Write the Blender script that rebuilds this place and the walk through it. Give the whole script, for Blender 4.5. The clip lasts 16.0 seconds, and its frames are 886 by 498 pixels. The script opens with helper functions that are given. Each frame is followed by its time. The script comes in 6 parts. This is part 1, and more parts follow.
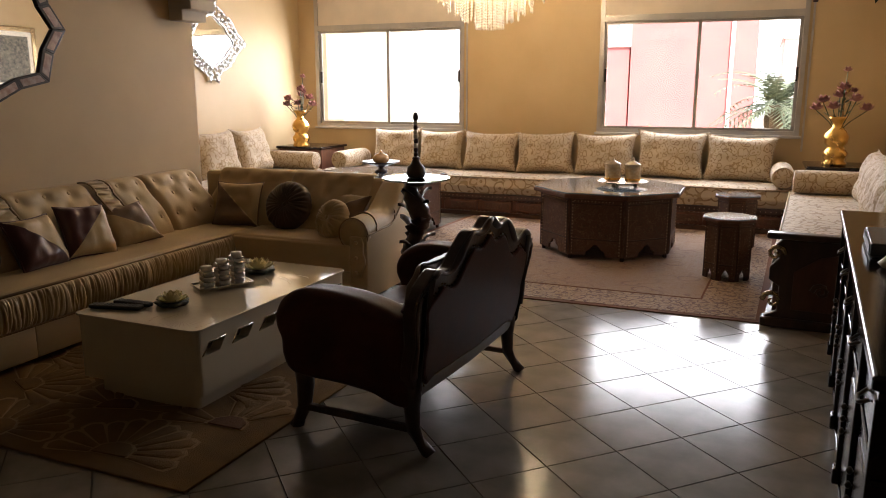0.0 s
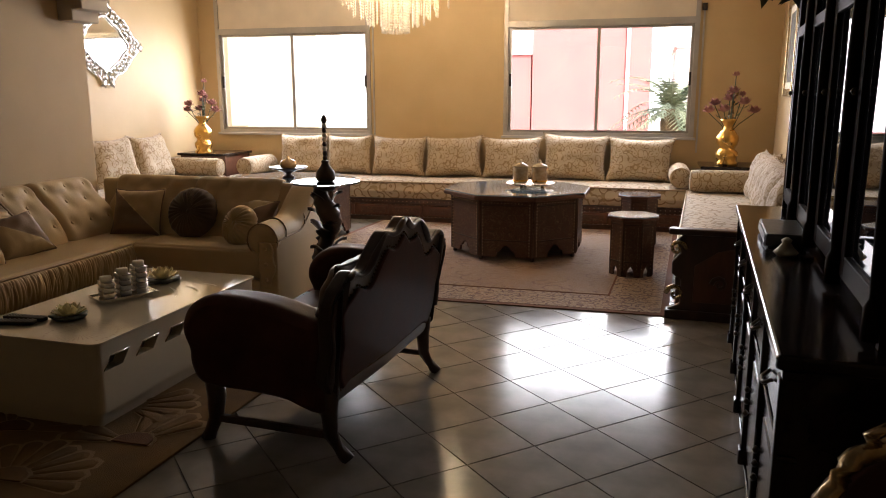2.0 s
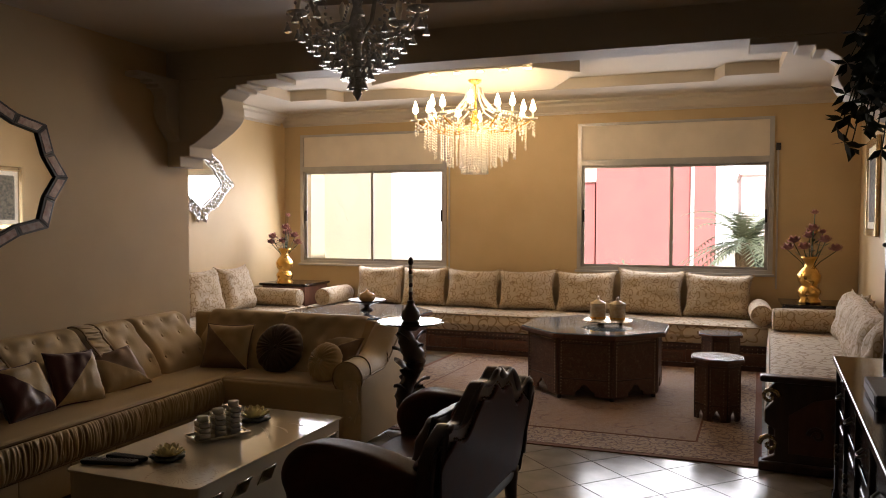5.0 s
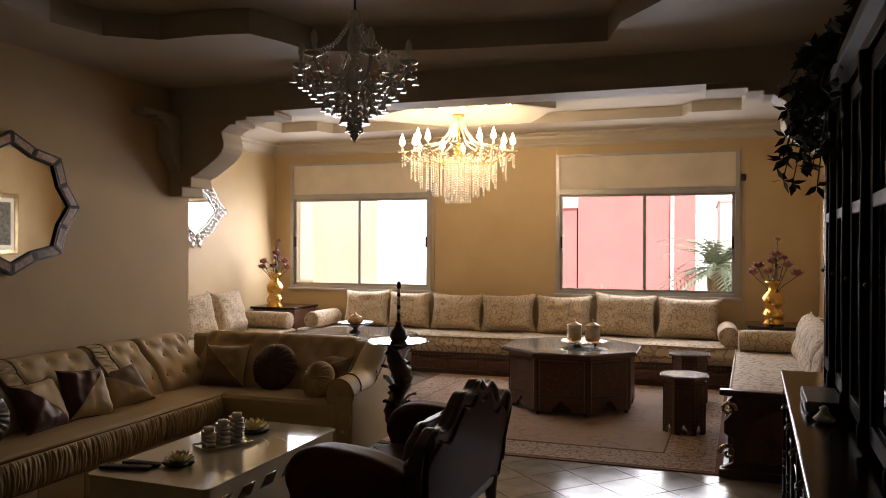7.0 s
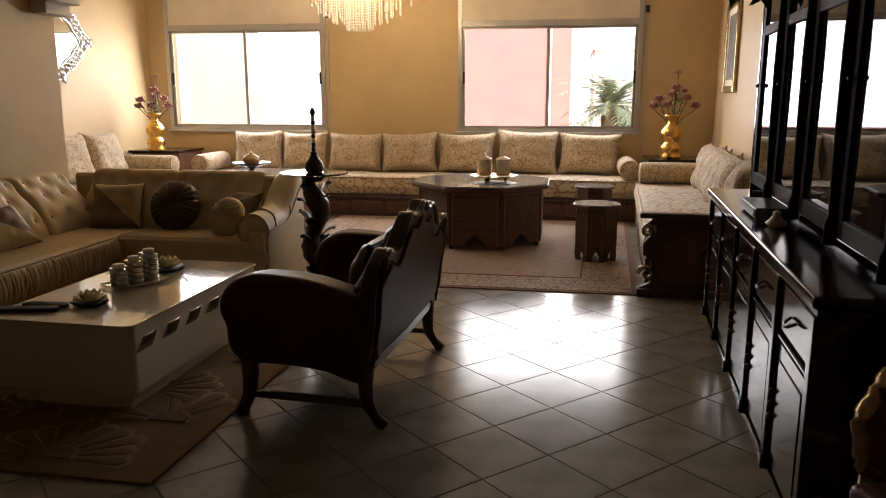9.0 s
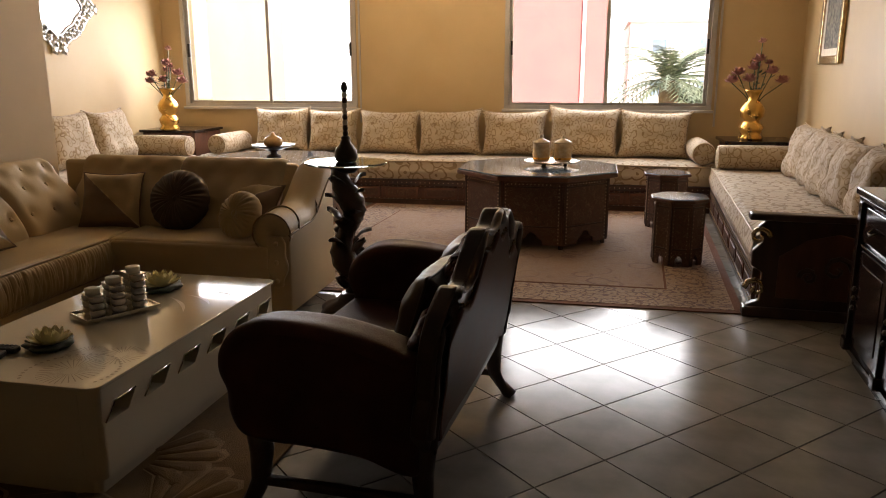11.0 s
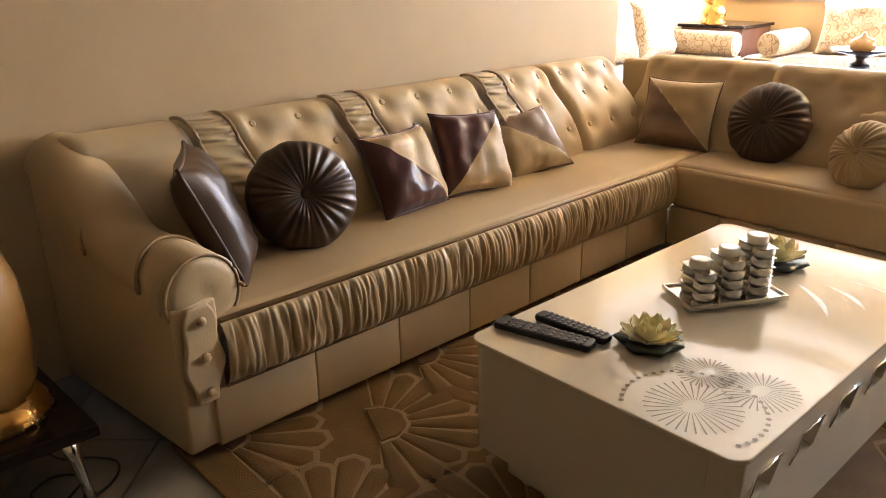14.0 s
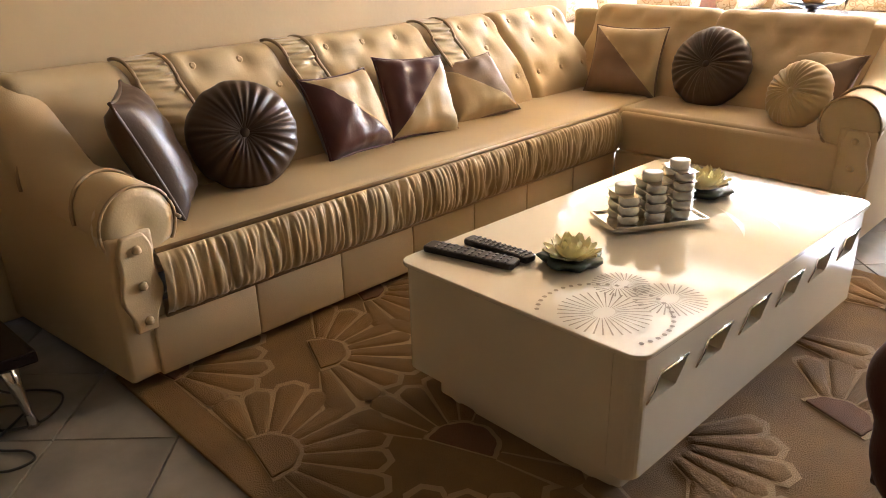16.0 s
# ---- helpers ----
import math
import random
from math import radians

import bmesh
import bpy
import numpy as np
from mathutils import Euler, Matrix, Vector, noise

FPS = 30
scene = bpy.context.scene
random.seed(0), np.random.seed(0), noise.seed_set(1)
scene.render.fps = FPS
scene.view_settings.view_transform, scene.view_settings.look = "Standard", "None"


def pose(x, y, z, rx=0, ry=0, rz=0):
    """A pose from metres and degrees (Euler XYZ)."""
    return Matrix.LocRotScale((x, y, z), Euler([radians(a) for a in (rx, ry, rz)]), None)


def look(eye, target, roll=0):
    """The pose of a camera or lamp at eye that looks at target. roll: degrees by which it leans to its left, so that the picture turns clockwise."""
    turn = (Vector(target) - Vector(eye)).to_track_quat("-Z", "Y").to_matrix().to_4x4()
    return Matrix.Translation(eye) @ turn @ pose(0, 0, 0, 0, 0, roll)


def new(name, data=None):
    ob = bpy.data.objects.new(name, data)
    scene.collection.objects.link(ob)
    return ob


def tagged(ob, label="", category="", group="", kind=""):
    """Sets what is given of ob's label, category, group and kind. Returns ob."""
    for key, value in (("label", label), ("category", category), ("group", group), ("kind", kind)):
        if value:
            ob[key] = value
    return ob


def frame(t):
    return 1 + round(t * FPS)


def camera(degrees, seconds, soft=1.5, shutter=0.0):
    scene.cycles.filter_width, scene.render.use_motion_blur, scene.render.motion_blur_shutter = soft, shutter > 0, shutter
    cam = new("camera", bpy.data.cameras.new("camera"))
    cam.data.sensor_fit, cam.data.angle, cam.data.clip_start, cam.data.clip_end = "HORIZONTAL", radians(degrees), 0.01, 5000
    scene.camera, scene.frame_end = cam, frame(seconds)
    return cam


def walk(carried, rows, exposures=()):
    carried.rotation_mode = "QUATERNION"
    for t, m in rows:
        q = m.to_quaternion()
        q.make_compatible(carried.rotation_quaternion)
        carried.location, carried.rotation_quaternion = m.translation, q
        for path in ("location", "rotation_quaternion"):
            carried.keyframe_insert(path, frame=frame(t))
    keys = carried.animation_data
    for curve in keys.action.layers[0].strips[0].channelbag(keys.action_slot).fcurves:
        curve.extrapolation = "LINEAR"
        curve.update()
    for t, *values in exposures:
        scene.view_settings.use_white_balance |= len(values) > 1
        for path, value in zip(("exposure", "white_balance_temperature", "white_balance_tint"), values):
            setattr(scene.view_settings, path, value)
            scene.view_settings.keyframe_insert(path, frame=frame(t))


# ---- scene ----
cam = camera(60.7, 16.0, soft=0.9)
PATH = [
    (0, (0.616, 0.542, 1.47), (-0.127, 2.352, 1.056), 0.0),
    (0.5, (0.665, 0.558, 1.433), (-0.058, 2.383, 1.05), -0.0),
    (1, (0.662, 0.567, 1.431), (-0.019, 2.408, 1.048), -0.0),
    (1.5, (0.627, 0.566, 1.431), (0.073, 2.449, 1.045), -0.0),
    (2, (0.593, 0.552, 1.438), (0.074, 2.442, 1.042), -0.1),
    (2.5, (0.551, 0.529, 1.444), (0.01, 2.411, 1.033), -0.1),
    (3, (0.531, 0.513, 1.457), (-0.047, 2.382, 1.042), -0.1),
    (3.5, (0.524, 0.524, 1.408), (-0.125, 2.379, 1.036), -0.1),
    (4, (0.499, 0.527, 1.391), (-0.181, 2.383, 1.086), -0.2),
    (4.5, (0.457, 0.511, 1.557), (-0.234, 2.383, 1.421), -0.0),
    (7, (0.602, 0.051, 1.587), (-0.043, 1.944, 1.576), 0.2),
    (7.5, (0.522, 0.001, 1.471), (-0.031, 1.923, 1.462), 0.1),
    (8, (0.456, 0.004, 1.412), (0.022, 1.955, 1.339), 0.1),
    (8.5, (0.326, 0.075, 1.403), (-0.004, 2.032, 1.158), 0.0),
    (9, (0.223, 0.22, 1.386), (-0.097, 2.155, 0.993), 0.0),
    (11.5, (-0.252, 1.363, 1.358), (-0.698, 3.249, 0.863), -0.2),
    (12, (-0.417, 1.498, 1.343), (-1.033, 3.311, 0.767), -0.2),
    (12.5, (-0.676, 1.616, 1.332), (-1.507, 3.325, 0.709), -0.5),
    (13, (-0.91, 1.677, 1.311), (-1.964, 3.25, 0.668), -0.6),
    (13.5, (-1.088, 1.795, 1.313), (-2.375, 3.168, 0.637), -0.9),
    (14, (-1.125, 1.859, 1.312), (-2.491, 3.142, 0.611), -1.0),
    (14.5, (-1.09, 1.895, 1.296), (-2.459, 3.168, 0.584), -1.1),
    (15, (-1.015, 1.913, 1.271), (-2.361, 3.209, 0.56), -1.2),
    (15.5, (-0.992, 1.885, 1.251), (-2.314, 3.202, 0.533), -1.2),
    (16, (-0.963, 1.882, 1.212), (-2.272, 3.185, 0.444), -1.4),
]
walk(cam, [(t, look(eye, target, roll)) for t, eye, target, roll in PATH],
     [(0, 1.4, 6250, 14), (4.0, 1.25, 6300, 14), (4.5, 0.83, 6350, 15), (4.8, 0.8, 6350, 15), (7.5, 0.88, 6400, 15), (8.5, 1.12, 6650, 13), (9.2, 1.25, 6600, 13), (11.3, 1.2, 6550, 13), (12.5, 2.45, 6200, 12), (13.5, 3.2, 5800, 11), (14.5, 3.6, 5700, 11), (16, 3.8, 5700, 11)])

# ---- light ----
world = bpy.data.worlds.new("sky")
scene.world = world
world.use_nodes = True
wn = world.node_tree.nodes
sky = wn.new("ShaderNodeTexSky")
sky.sky_type = 'NISHITA'
sky.sun_disc = False
sky.sun_elevation = radians(48)
sky.sun_rotation = radians(160)
sky.dust_density = 3.0
wn["Background"].inputs[1].default_value = 0.15
world.node_tree.links.new(sky.outputs[0], wn["Background"].inputs[0])
sun = new("sun", bpy.data.lights.new("sun", 'SUN'))
sun.data.energy, sun.data.angle, sun.data.color = 4.5, radians(0.5), (1, 0.95, 0.86)
sun.matrix_world = look((3, -8, 12), (0, 0, 0))

def lamp(name, kind, m, power, col, size, size_y=0):
    ob = new(name, bpy.data.lights.new(name, kind))
    ob.matrix_world, ob.data.energy, ob.data.color = m, power, col
    if kind == 'AREA':
        ob.data.shape, ob.data.size, ob.data.size_y = 'RECTANGLE', size, size_y
    else:
        ob.data.shadow_soft_size = size
    return ob
# sky light through the two windows, and the lit chandelier
lamp("window_light", 'AREA', pose(-3.94, 9.60, 1.63, -81), 33, (0.97, 0.97, 1.0), 2.0, 1.16)
lamp("window_light", 'AREA', pose(-0.06, 9.60, 1.63, -81), 23, (0.97, 0.97, 1.0), 2.0, 1.16)
lamp("chandelier_light", 'POINT', pose(-1.87, 7.8, 2.55), 20, (1.0, 0.72, 0.44), 0.25)

# ---- materials ----
def mk(name, a, b=None, rough=0.5, scale=8.0, bump=0.0, metal=0.0, fine=120.0, coat=0.0, sheen=0.0, detail=4.0, stretch=(1, 1, 1)):
    """Two tones mixed by noise, with fine relief, in object space."""
    m = bpy.data.materials.new(name)
    m.use_nodes = True
    n, l = m.node_tree.nodes, m.node_tree.links
    p = n["Principled BSDF"]
    tc, mp = n.new("ShaderNodeTexCoord"), n.new("ShaderNodeMapping")
    mp.inputs["Scale"].default_value = stretch
    l.new(tc.outputs["Object"], mp.inputs[0])
    nz = n.new("ShaderNodeTexNoise")
    nz.inputs["Scale"].default_value, nz.inputs["Detail"].default_value = scale, detail
    l.new(mp.outputs[0], nz.inputs["Vector"])
    rp = n.new("ShaderNodeValToRGB")
    rp.color_ramp.elements[0].position, rp.color_ramp.elements[1].position = 0.32, 0.68
    rp.color_ramp.elements[0].color = (*a, 1)
    rp.color_ramp.elements[1].color = (*(b or [min(1, c * 1.15) for c in a]), 1)
    l.new(nz.outputs[0], rp.inputs[0])
    l.new(rp.outputs[0], p.inputs["Base Color"])
    rr = n.new("ShaderNodeMapRange")
    rr.inputs[3].default_value, rr.inputs[4].default_value = max(0.02, rough * 0.82), min(1, rough * 1.18)
    l.new(nz.outputs[0], rr.inputs[0])
    l.new(rr.outputs[0], p.inputs["Roughness"])
    p.inputs["Metallic"].default_value = metal
    p.inputs["Coat Weight"].default_value = coat
    p.inputs["Coat Roughness"].default_value = 0.08
    p.inputs["Sheen Weight"].default_value = sheen
    if bump:
        fz, bp = n.new("ShaderNodeTexNoise"), n.new("ShaderNodeBump")
        fz.inputs["Scale"].default_value, fz.inputs["Detail"].default_value = fine, 3
        l.new(mp.outputs[0], fz.inputs["Vector"])
        bp.inputs["Strength"].default_value, bp.inputs["Distance"].default_value = bump, 0.004
        l.new(fz.outputs[0], bp.inputs["Height"])
        l.new(bp.outputs[0], p.inputs["Normal"])
    return m

def motif(name, base, ink, ink2, scale=16.0, rough=0.75, width=0.12, bump=0.25, warp=3.0, sheen=0.2):
    """Woven cloth with scrolling figures in two inks."""
    m = mk(name, base, [min(1, c * 1.1) for c in base], rough, 5, bump, fine=350, sheen=sheen)
    n, l = m.node_tree.nodes, m.node_tree.links
    p = n["Principled BSDF"]
    old = p.inputs["Base Color"].links[0].from_socket
    tc = n.new("ShaderNodeTexCoord")
    wob, add = n.new("ShaderNodeTexNoise"), n.new("ShaderNodeMixRGB")
    wob.inputs["Scale"].default_value = scale * 0.5
    l.new(tc.outputs["Object"], wob.inputs["Vector"])
    add.blend_type, add.inputs[0].default_value = 'ADD', 0.03 * warp
    l.new(tc.outputs["Object"], add.inputs[1])
    l.new(wob.outputs[1], add.inputs[2])
    vo = n.new("ShaderNodeTexVoronoi")
    vo.feature = 'F1'
    vo.inputs["Scale"].default_value = scale
    l.new(add.outputs[0], vo.inputs["Vector"])
    sn = n.new("ShaderNodeMath")
    sn.operation = 'MULTIPLY'
    sn.inputs[1].default_value = 14
    l.new(vo.outputs["Distance"], sn.inputs[0])
    s2 = n.new("ShaderNodeMath")
    s2.operation = 'SINE'
    l.new(sn.outputs[0], s2.inputs[0])
    gt = n.new("ShaderNodeMapRange")
    gt.inputs[1].default_value, gt.inputs[2].default_value = 1 - width * 4, 1 - width * 2.6
    l.new(s2.outputs[0], gt.inputs[0])
    inkmix, mx = n.new("ShaderNodeMixRGB"), n.new("ShaderNodeMixRGB")
    inkmix.inputs[1].default_value, inkmix.inputs[2].default_value = (*ink, 1), (*ink2, 1)
    l.new(vo.outputs["Color"], inkmix.inputs[0])
    l.new(gt.outputs[0], mx.inputs[0])
    l.new(old, mx.inputs[1])
    l.new(inkmix.outputs[0], mx.inputs[2])
    l.new(mx.outputs[0], p.inputs["Base Color"])
    return m

def glow(name, col, strength):
    m = mk(name, col, None, 0.4)
    p = m.node_tree.nodes["Principled BSDF"]
    p.inputs["Emission Color"].default_value, p.inputs["Emission Strength"].default_value = (*col, 1), strength
    return m

def clear(name, col=(1, 1, 1), rough=0.0, ior=1.45):
    m = bpy.data.materials.new(name)
    m.use_nodes = True
    p = m.node_tree.nodes["Principled BSDF"]
    p.inputs["Base Color"].default_value = (*col, 1)
    p.inputs["Transmission Weight"].default_value, p.inputs["Roughness"].default_value, p.inputs["IOR"].default_value = 1, rough, ior
    return m

def per_piece(m, amount=0.12):
    """Lets each piece of its own differ a little in tone."""
    n, l = m.node_tree.nodes, m.node_tree.links
    p = n["Principled BSDF"]
    old = p.inputs["Base Color"].links[0].from_socket
    oi, hv, mr = n.new("ShaderNodeObjectInfo"), n.new("ShaderNodeHueSaturation"), n.new("ShaderNodeMapRange")
    mr.inputs[3].default_value, mr.inputs[4].default_value = 1 - amount, 1 + amount
    l.new(oi.outputs["Random"], mr.inputs[0])
    l.new(mr.outputs[0], hv.inputs["Value"])
    l.new(old, hv.inputs["Color"])
    l.new(hv.outputs[0], p.inputs["Base Color"])
    return m

WALL = mk("wall_paint", (0.51, 0.37, 0.19), (0.555, 0.41, 0.22), 0.55, 2.2, 0.12, fine=60)
CEIL = mk("ceiling_plaster", (0.50, 0.44, 0.36), (0.55, 0.49, 0.40), 0.6, 2, 0.08, fine=50)
TILE = per_piece(mk("floor_tile", (0.20, 0.18, 0.15), (0.30, 0.275, 0.235), 0.17, 5, 0.05, fine=25, detail=8), 0.06)
TILE.node_tree.nodes["Principled BSDF"].inputs["Specular IOR Level"].default_value = 0.28
GROUT = mk("grout", (0.17, 0.16, 0.145), None, 0.8, 30, 0.3)
ALU = mk("window_aluminium", (0.42, 0.40, 0.38), (0.5, 0.48, 0.45), 0.4, 6, 0.05, metal=0.6)
SHUT = mk("shutter_box_panel", (0.66, 0.58, 0.47), None, 0.5, 3, 0.05)
GLASS = clear("window_glass", (0.97, 0.99, 0.98))
CREAM = mk("cream_faux_leather", (0.50, 0.37, 0.195), (0.565, 0.425, 0.235), 0.52, 3, 0.12, fine=220)
CREAM_D = mk("tan_piping", (0.32, 0.22, 0.11), None, 0.45, 20, 0.1)
SATIN = mk("ruched_satin", (0.45, 0.335, 0.165), (0.52, 0.39, 0.205), 0.42, 6, 0.1, fine=160, sheen=0.2)
MAROON = mk("maroon_satin", (0.055, 0.012, 0.013), (0.085, 0.022, 0.02), 0.3, 6, 0.1, fine=160, sheen=0.2)
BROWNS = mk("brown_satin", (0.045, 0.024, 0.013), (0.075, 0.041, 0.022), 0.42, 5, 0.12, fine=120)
TAUPE = mk("taupe_satin", (0.19, 0.125, 0.078), (0.26, 0.175, 0.115), 0.52, 6, 0.15, fine=160)
WHITE = mk("white_lacquer", (0.64, 0.56, 0.40), (0.69, 0.61, 0.45), 0.22, 3, 0.02, coat=0.3)
TGLASS = mk("cream_back_painted_glass", (0.66, 0.58, 0.42), (0.70, 0.62, 0.46), 0.04, 2, 0.0, coat=1.0)
CHROME = mk("chrome", (0.72, 0.70, 0.66), None, 0.15, 10, 0.0, metal=1)
GREY = mk("etched_line", (0.22, 0.17, 0.10), None, 0.5, 20)
LEATH = mk("dark_brown_leather", (0.052, 0.016, 0.011), (0.092, 0.030, 0.019), 0.48, 6, 0.25, fine=180)
LEATH.node_tree.nodes["Principled BSDF"].inputs["Specular IOR Level"].default_value = 0.12
WOOD = mk("dark_carved_wood", (0.032, 0.014, 0.008), (0.07, 0.03, 0.016), 0.32, 9, 0.2, fine=60, stretch=(1, 1, 0.2), coat=0.2)
MATTEB = mk("dull_black_wood", (0.010, 0.006, 0.005), (0.02, 0.011, 0.008), 0.5, 6, 0.1, fine=60)
EBONY = mk("black_lacquered_wood", (0.010, 0.006, 0.005), (0.022, 0.011, 0.008), 0.14, 6, 0.03, fine=60, stretch=(1, 0.3, 1))
EBONY.node_tree.nodes["Principled BSDF"].inputs["Specular IOR Level"].default_value = 0.33
MATTEB.node_tree.nodes["Principled BSDF"].inputs["Specular IOR Level"].default_value = 0.02
CEDAR = mk("inlaid_cedar", (0.085, 0.032, 0.018), (0.15, 0.06, 0.032), 0.42, 14, 0.3, fine=70, stretch=(1, 1, 0.3))
INLAY = mk("bone_inlay", (0.42, 0.32, 0.2), None, 0.4, 20)
# Reflected sky is put into the blue base colour of this glass.
TOPG = mk("glass_top_sky_tint", (0.20, 0.28, 0.37), (0.26, 0.34, 0.43), 0.05, 4, 0.0, coat=1.0)
BROC = motif("cream_brocade", (0.44, 0.35, 0.24), (0.24, 0.155, 0.08), (0.32, 0.23, 0.11), 17)
MATT = motif("cream_mattress_cloth", (0.46, 0.38, 0.27), (0.22, 0.14, 0.07), (0.32, 0.24, 0.13), 9, width=0.12)
INCED = motif("inlaid_cedar_panel", (0.085, 0.034, 0.02), (0.20, 0.13, 0.075), (0.035, 0.014, 0.009), 34, 0.45, 0.12, 0.3, sheen=0.0)
RUGF = motif("rug_field", (0.28, 0.17, 0.10), (0.34, 0.23, 0.14), (0.16, 0.06, 0.04), 6, 0.95, 0.10, 0.9, sheen=0.3)
RUGB = motif("rug_border", (0.34, 0.23, 0.14), (0.11, 0.04, 0.03), (0.16, 0.075, 0.045), 15, 0.95, 0.17, 0.9, sheen=0.3)
RUGL = mk("rug_edge", (0.17, 0.075, 0.045), None, 0.95, 30, 0.9, fine=300)
SHAG = mk("pale_rug_ground", (0.30, 0.195, 0.085), (0.38, 0.25, 0.115), 0.95, 5, 1.0, fine=260)
SHAG2 = mk("brown_rug_pile", (0.15, 0.082, 0.02), (0.215, 0.12, 0.034), 0.95, 7, 1.0, fine=260)
SHAG3 = mk("rust_rug_pile", (0.12, 0.05, 0.015), (0.17, 0.075, 0.025), 0.95, 7, 1.0, fine=260)
GOLD = mk("gilt", (0.75, 0.47, 0.14), (0.62, 0.34, 0.08), 0.28, 14, 0.2, metal=1, fine=60)
OGOLD = mk("old_gilt", (0.55, 0.42, 0.24), (0.36, 0.24, 0.11), 0.25, 30, 0.3, metal=0.9, fine=90)
PINK = mk("pink_petal", (0.28, 0.11, 0.10), (0.44, 0.22, 0.19), 0.6, 15)
LEAF = mk("leaf_green", (0.04, 0.06, 0.02), (0.07, 0.09, 0.035), 0.5, 12)
DARKLEAF = mk("dark_artificial_leaf", (0.015, 0.022, 0.010), (0.03, 0.038, 0.018), 0.85, 12)
LOTUS = mk("pale_yellow_petal", (0.80, 0.70, 0.34), (0.86, 0.80, 0.52), 0.45, 20)
PADG = mk("dark_lily_pad", (0.025, 0.035, 0.028), (0.05, 0.07, 0.05), 0.35, 20)
PLAST = mk("black_plastic", (0.012, 0.012, 0.013), (0.02, 0.02, 0.02), 0.35, 40, 0.1)
KEYPAD = mk("grey_keys", (0.12, 0.12, 0.13), None, 0.5, 40)
WAX = mk("ivory_wax", (0.80, 0.74, 0.60), None, 0.45, 20)
CRYSTS = mk("silvered_crystal", (0.62, 0.60, 0.56), (0.85, 0.84, 0.8), 0.12, 60, 0.1, metal=0.6)
AMBER = mk("amber_crystal", (0.88, 0.80, 0.64), (0.96, 0.91, 0.80), 0.1, 60, 0.1, metal=0.1)
BULB = glow("lit_bulb", (1.0, 0.76, 0.44), 34)
SPOT = glow("lit_spot", (1.0, 0.80, 0.5), 8)
FROST = mk("frosted_white_glass", (0.70, 0.61, 0.43), (0.78, 0.70, 0.54), 0.2, 40, 0.05, coat=0.6)
MIRR = mk("mirror_glass", (0.88, 0.88, 0.86), (0.9, 0.9, 0.88), 0.015, 1, 0, metal=1)
SILV = mk("silver_carving", (0.62, 0.62, 0.60), (0.80, 0.80, 0.78), 0.2, 40, 0.3, metal=0.9)
MOSA = per_piece(mk("marbled_mosaic", (0.35, 0.20, 0.16), (0.62, 0.50, 0.42), 0.3, 25, 0.1), 0.35)
BLACKF = mk("black_frame", (0.014, 0.010, 0.009), None, 0.3, 20, 0.1)
PAPER = mk("picture_print", (0.25, 0.22, 0.16), (0.06, 0.06, 0.05), 0.7, 30)
LAMPY = mk("amber_ceramic", (0.30, 0.16, 0.045), (0.42, 0.25, 0.09), 0.25, 7, 0.1, coat=0.5)
REDW = mk("red_render", (0.50, 0.17, 0.16), (0.56, 0.20, 0.18), 0.85, 0.6, 0.3)
CREAMW = mk("cream_render", (0.62, 0.54, 0.38), (0.7, 0.62, 0.46), 0.85, 0.6, 0.3)
WHITEW = mk("white_render", (0.78, 0.76, 0.72), None, 0.85, 0.6, 0.3)
EARTH = mk("pale_ground", (0.30, 0.27, 0.22), (0.38, 0.34, 0.28), 0.9, 0.3, 0.4, fine=8)
BARK = mk("palm_bark", (0.14, 0.09, 0.05), (0.2, 0.14, 0.08), 0.9, 14, 0.8)
FROND = mk("palm_frond", (0.15, 0.18, 0.11), (0.24, 0.27, 0.18), 0.5, 6)

# ---- building helpers ----
def thing(name, m=None, label="", category="", group=""):
    ob = new(name)
    ob.matrix_world = m if m is not None else Matrix.Identity(4)
    return tagged(ob, label, category, group)

def part(name, bm, material, parent=None, label="", smooth=False):
    me = bpy.data.meshes.new(name)
    bmesh.ops.recalc_face_normals(bm, faces=bm.faces)
    bm.to_mesh(me)
    bm.free()
    me.materials.append(material)
    if smooth:
        me.shade_smooth()
        for p in me.polygons:
            p.use_smooth = len(p.vertices) <= 8
    ob = new(name, me)
    ob.parent = parent
    return tagged(ob, label)

def structure(name, bm, material, label, category, smooth=False):
    return tagged(part(name, bm, material, None, "", smooth), label, category, "", "structure")

def B(*boxes, bevel=0.0, seg=2):
    """Boxes (x0, x1, y0, y1, z0, z1), with rounded edges."""
    bm = bmesh.new()
    for x0, x1, y0, y1, z0, z1 in boxes:
        bmesh.ops.create_cube(bm, size=1, matrix=Matrix.Translation(((x0 + x1) / 2, (y0 + y1) / 2, (z0 + z1) / 2)) @ Matrix.Diagonal((x1 - x0, y1 - y0, z1 - z0, 1)))
    if bevel:
        bmesh.ops.bevel(bm, geom=bm.edges[:], offset=bevel, segments=seg, affect='EDGES', profile=0.5)
    return bm

def lathe(profile, seg=24, at=(0, 0, 0), wave=None, bm=None):
    """Turned body from (radius, height) pairs; wave(angle, z) scales the radius."""
    bm = bm or bmesh.new()
    rings = []
    for r, z in profile:
        ring = []
        for i in range(seg):
            a = 2 * math.pi * i / seg
            k = r * (wave(a, z) if wave else 1)
            ring.append(bm.verts.new((at[0] + k * math.cos(a), at[1] + k * math.sin(a), at[2] + z)))
        rings.append(ring)
    for r0, r1 in zip(rings, rings[1:]):
        for i in range(seg):
            bm.faces.new((r0[i], r0[(i + 1) % seg], r1[(i + 1) % seg], r1[i]))
    bm.faces.new(rings[0][::-1])
    bm.faces.new(rings[-1])
    return bm

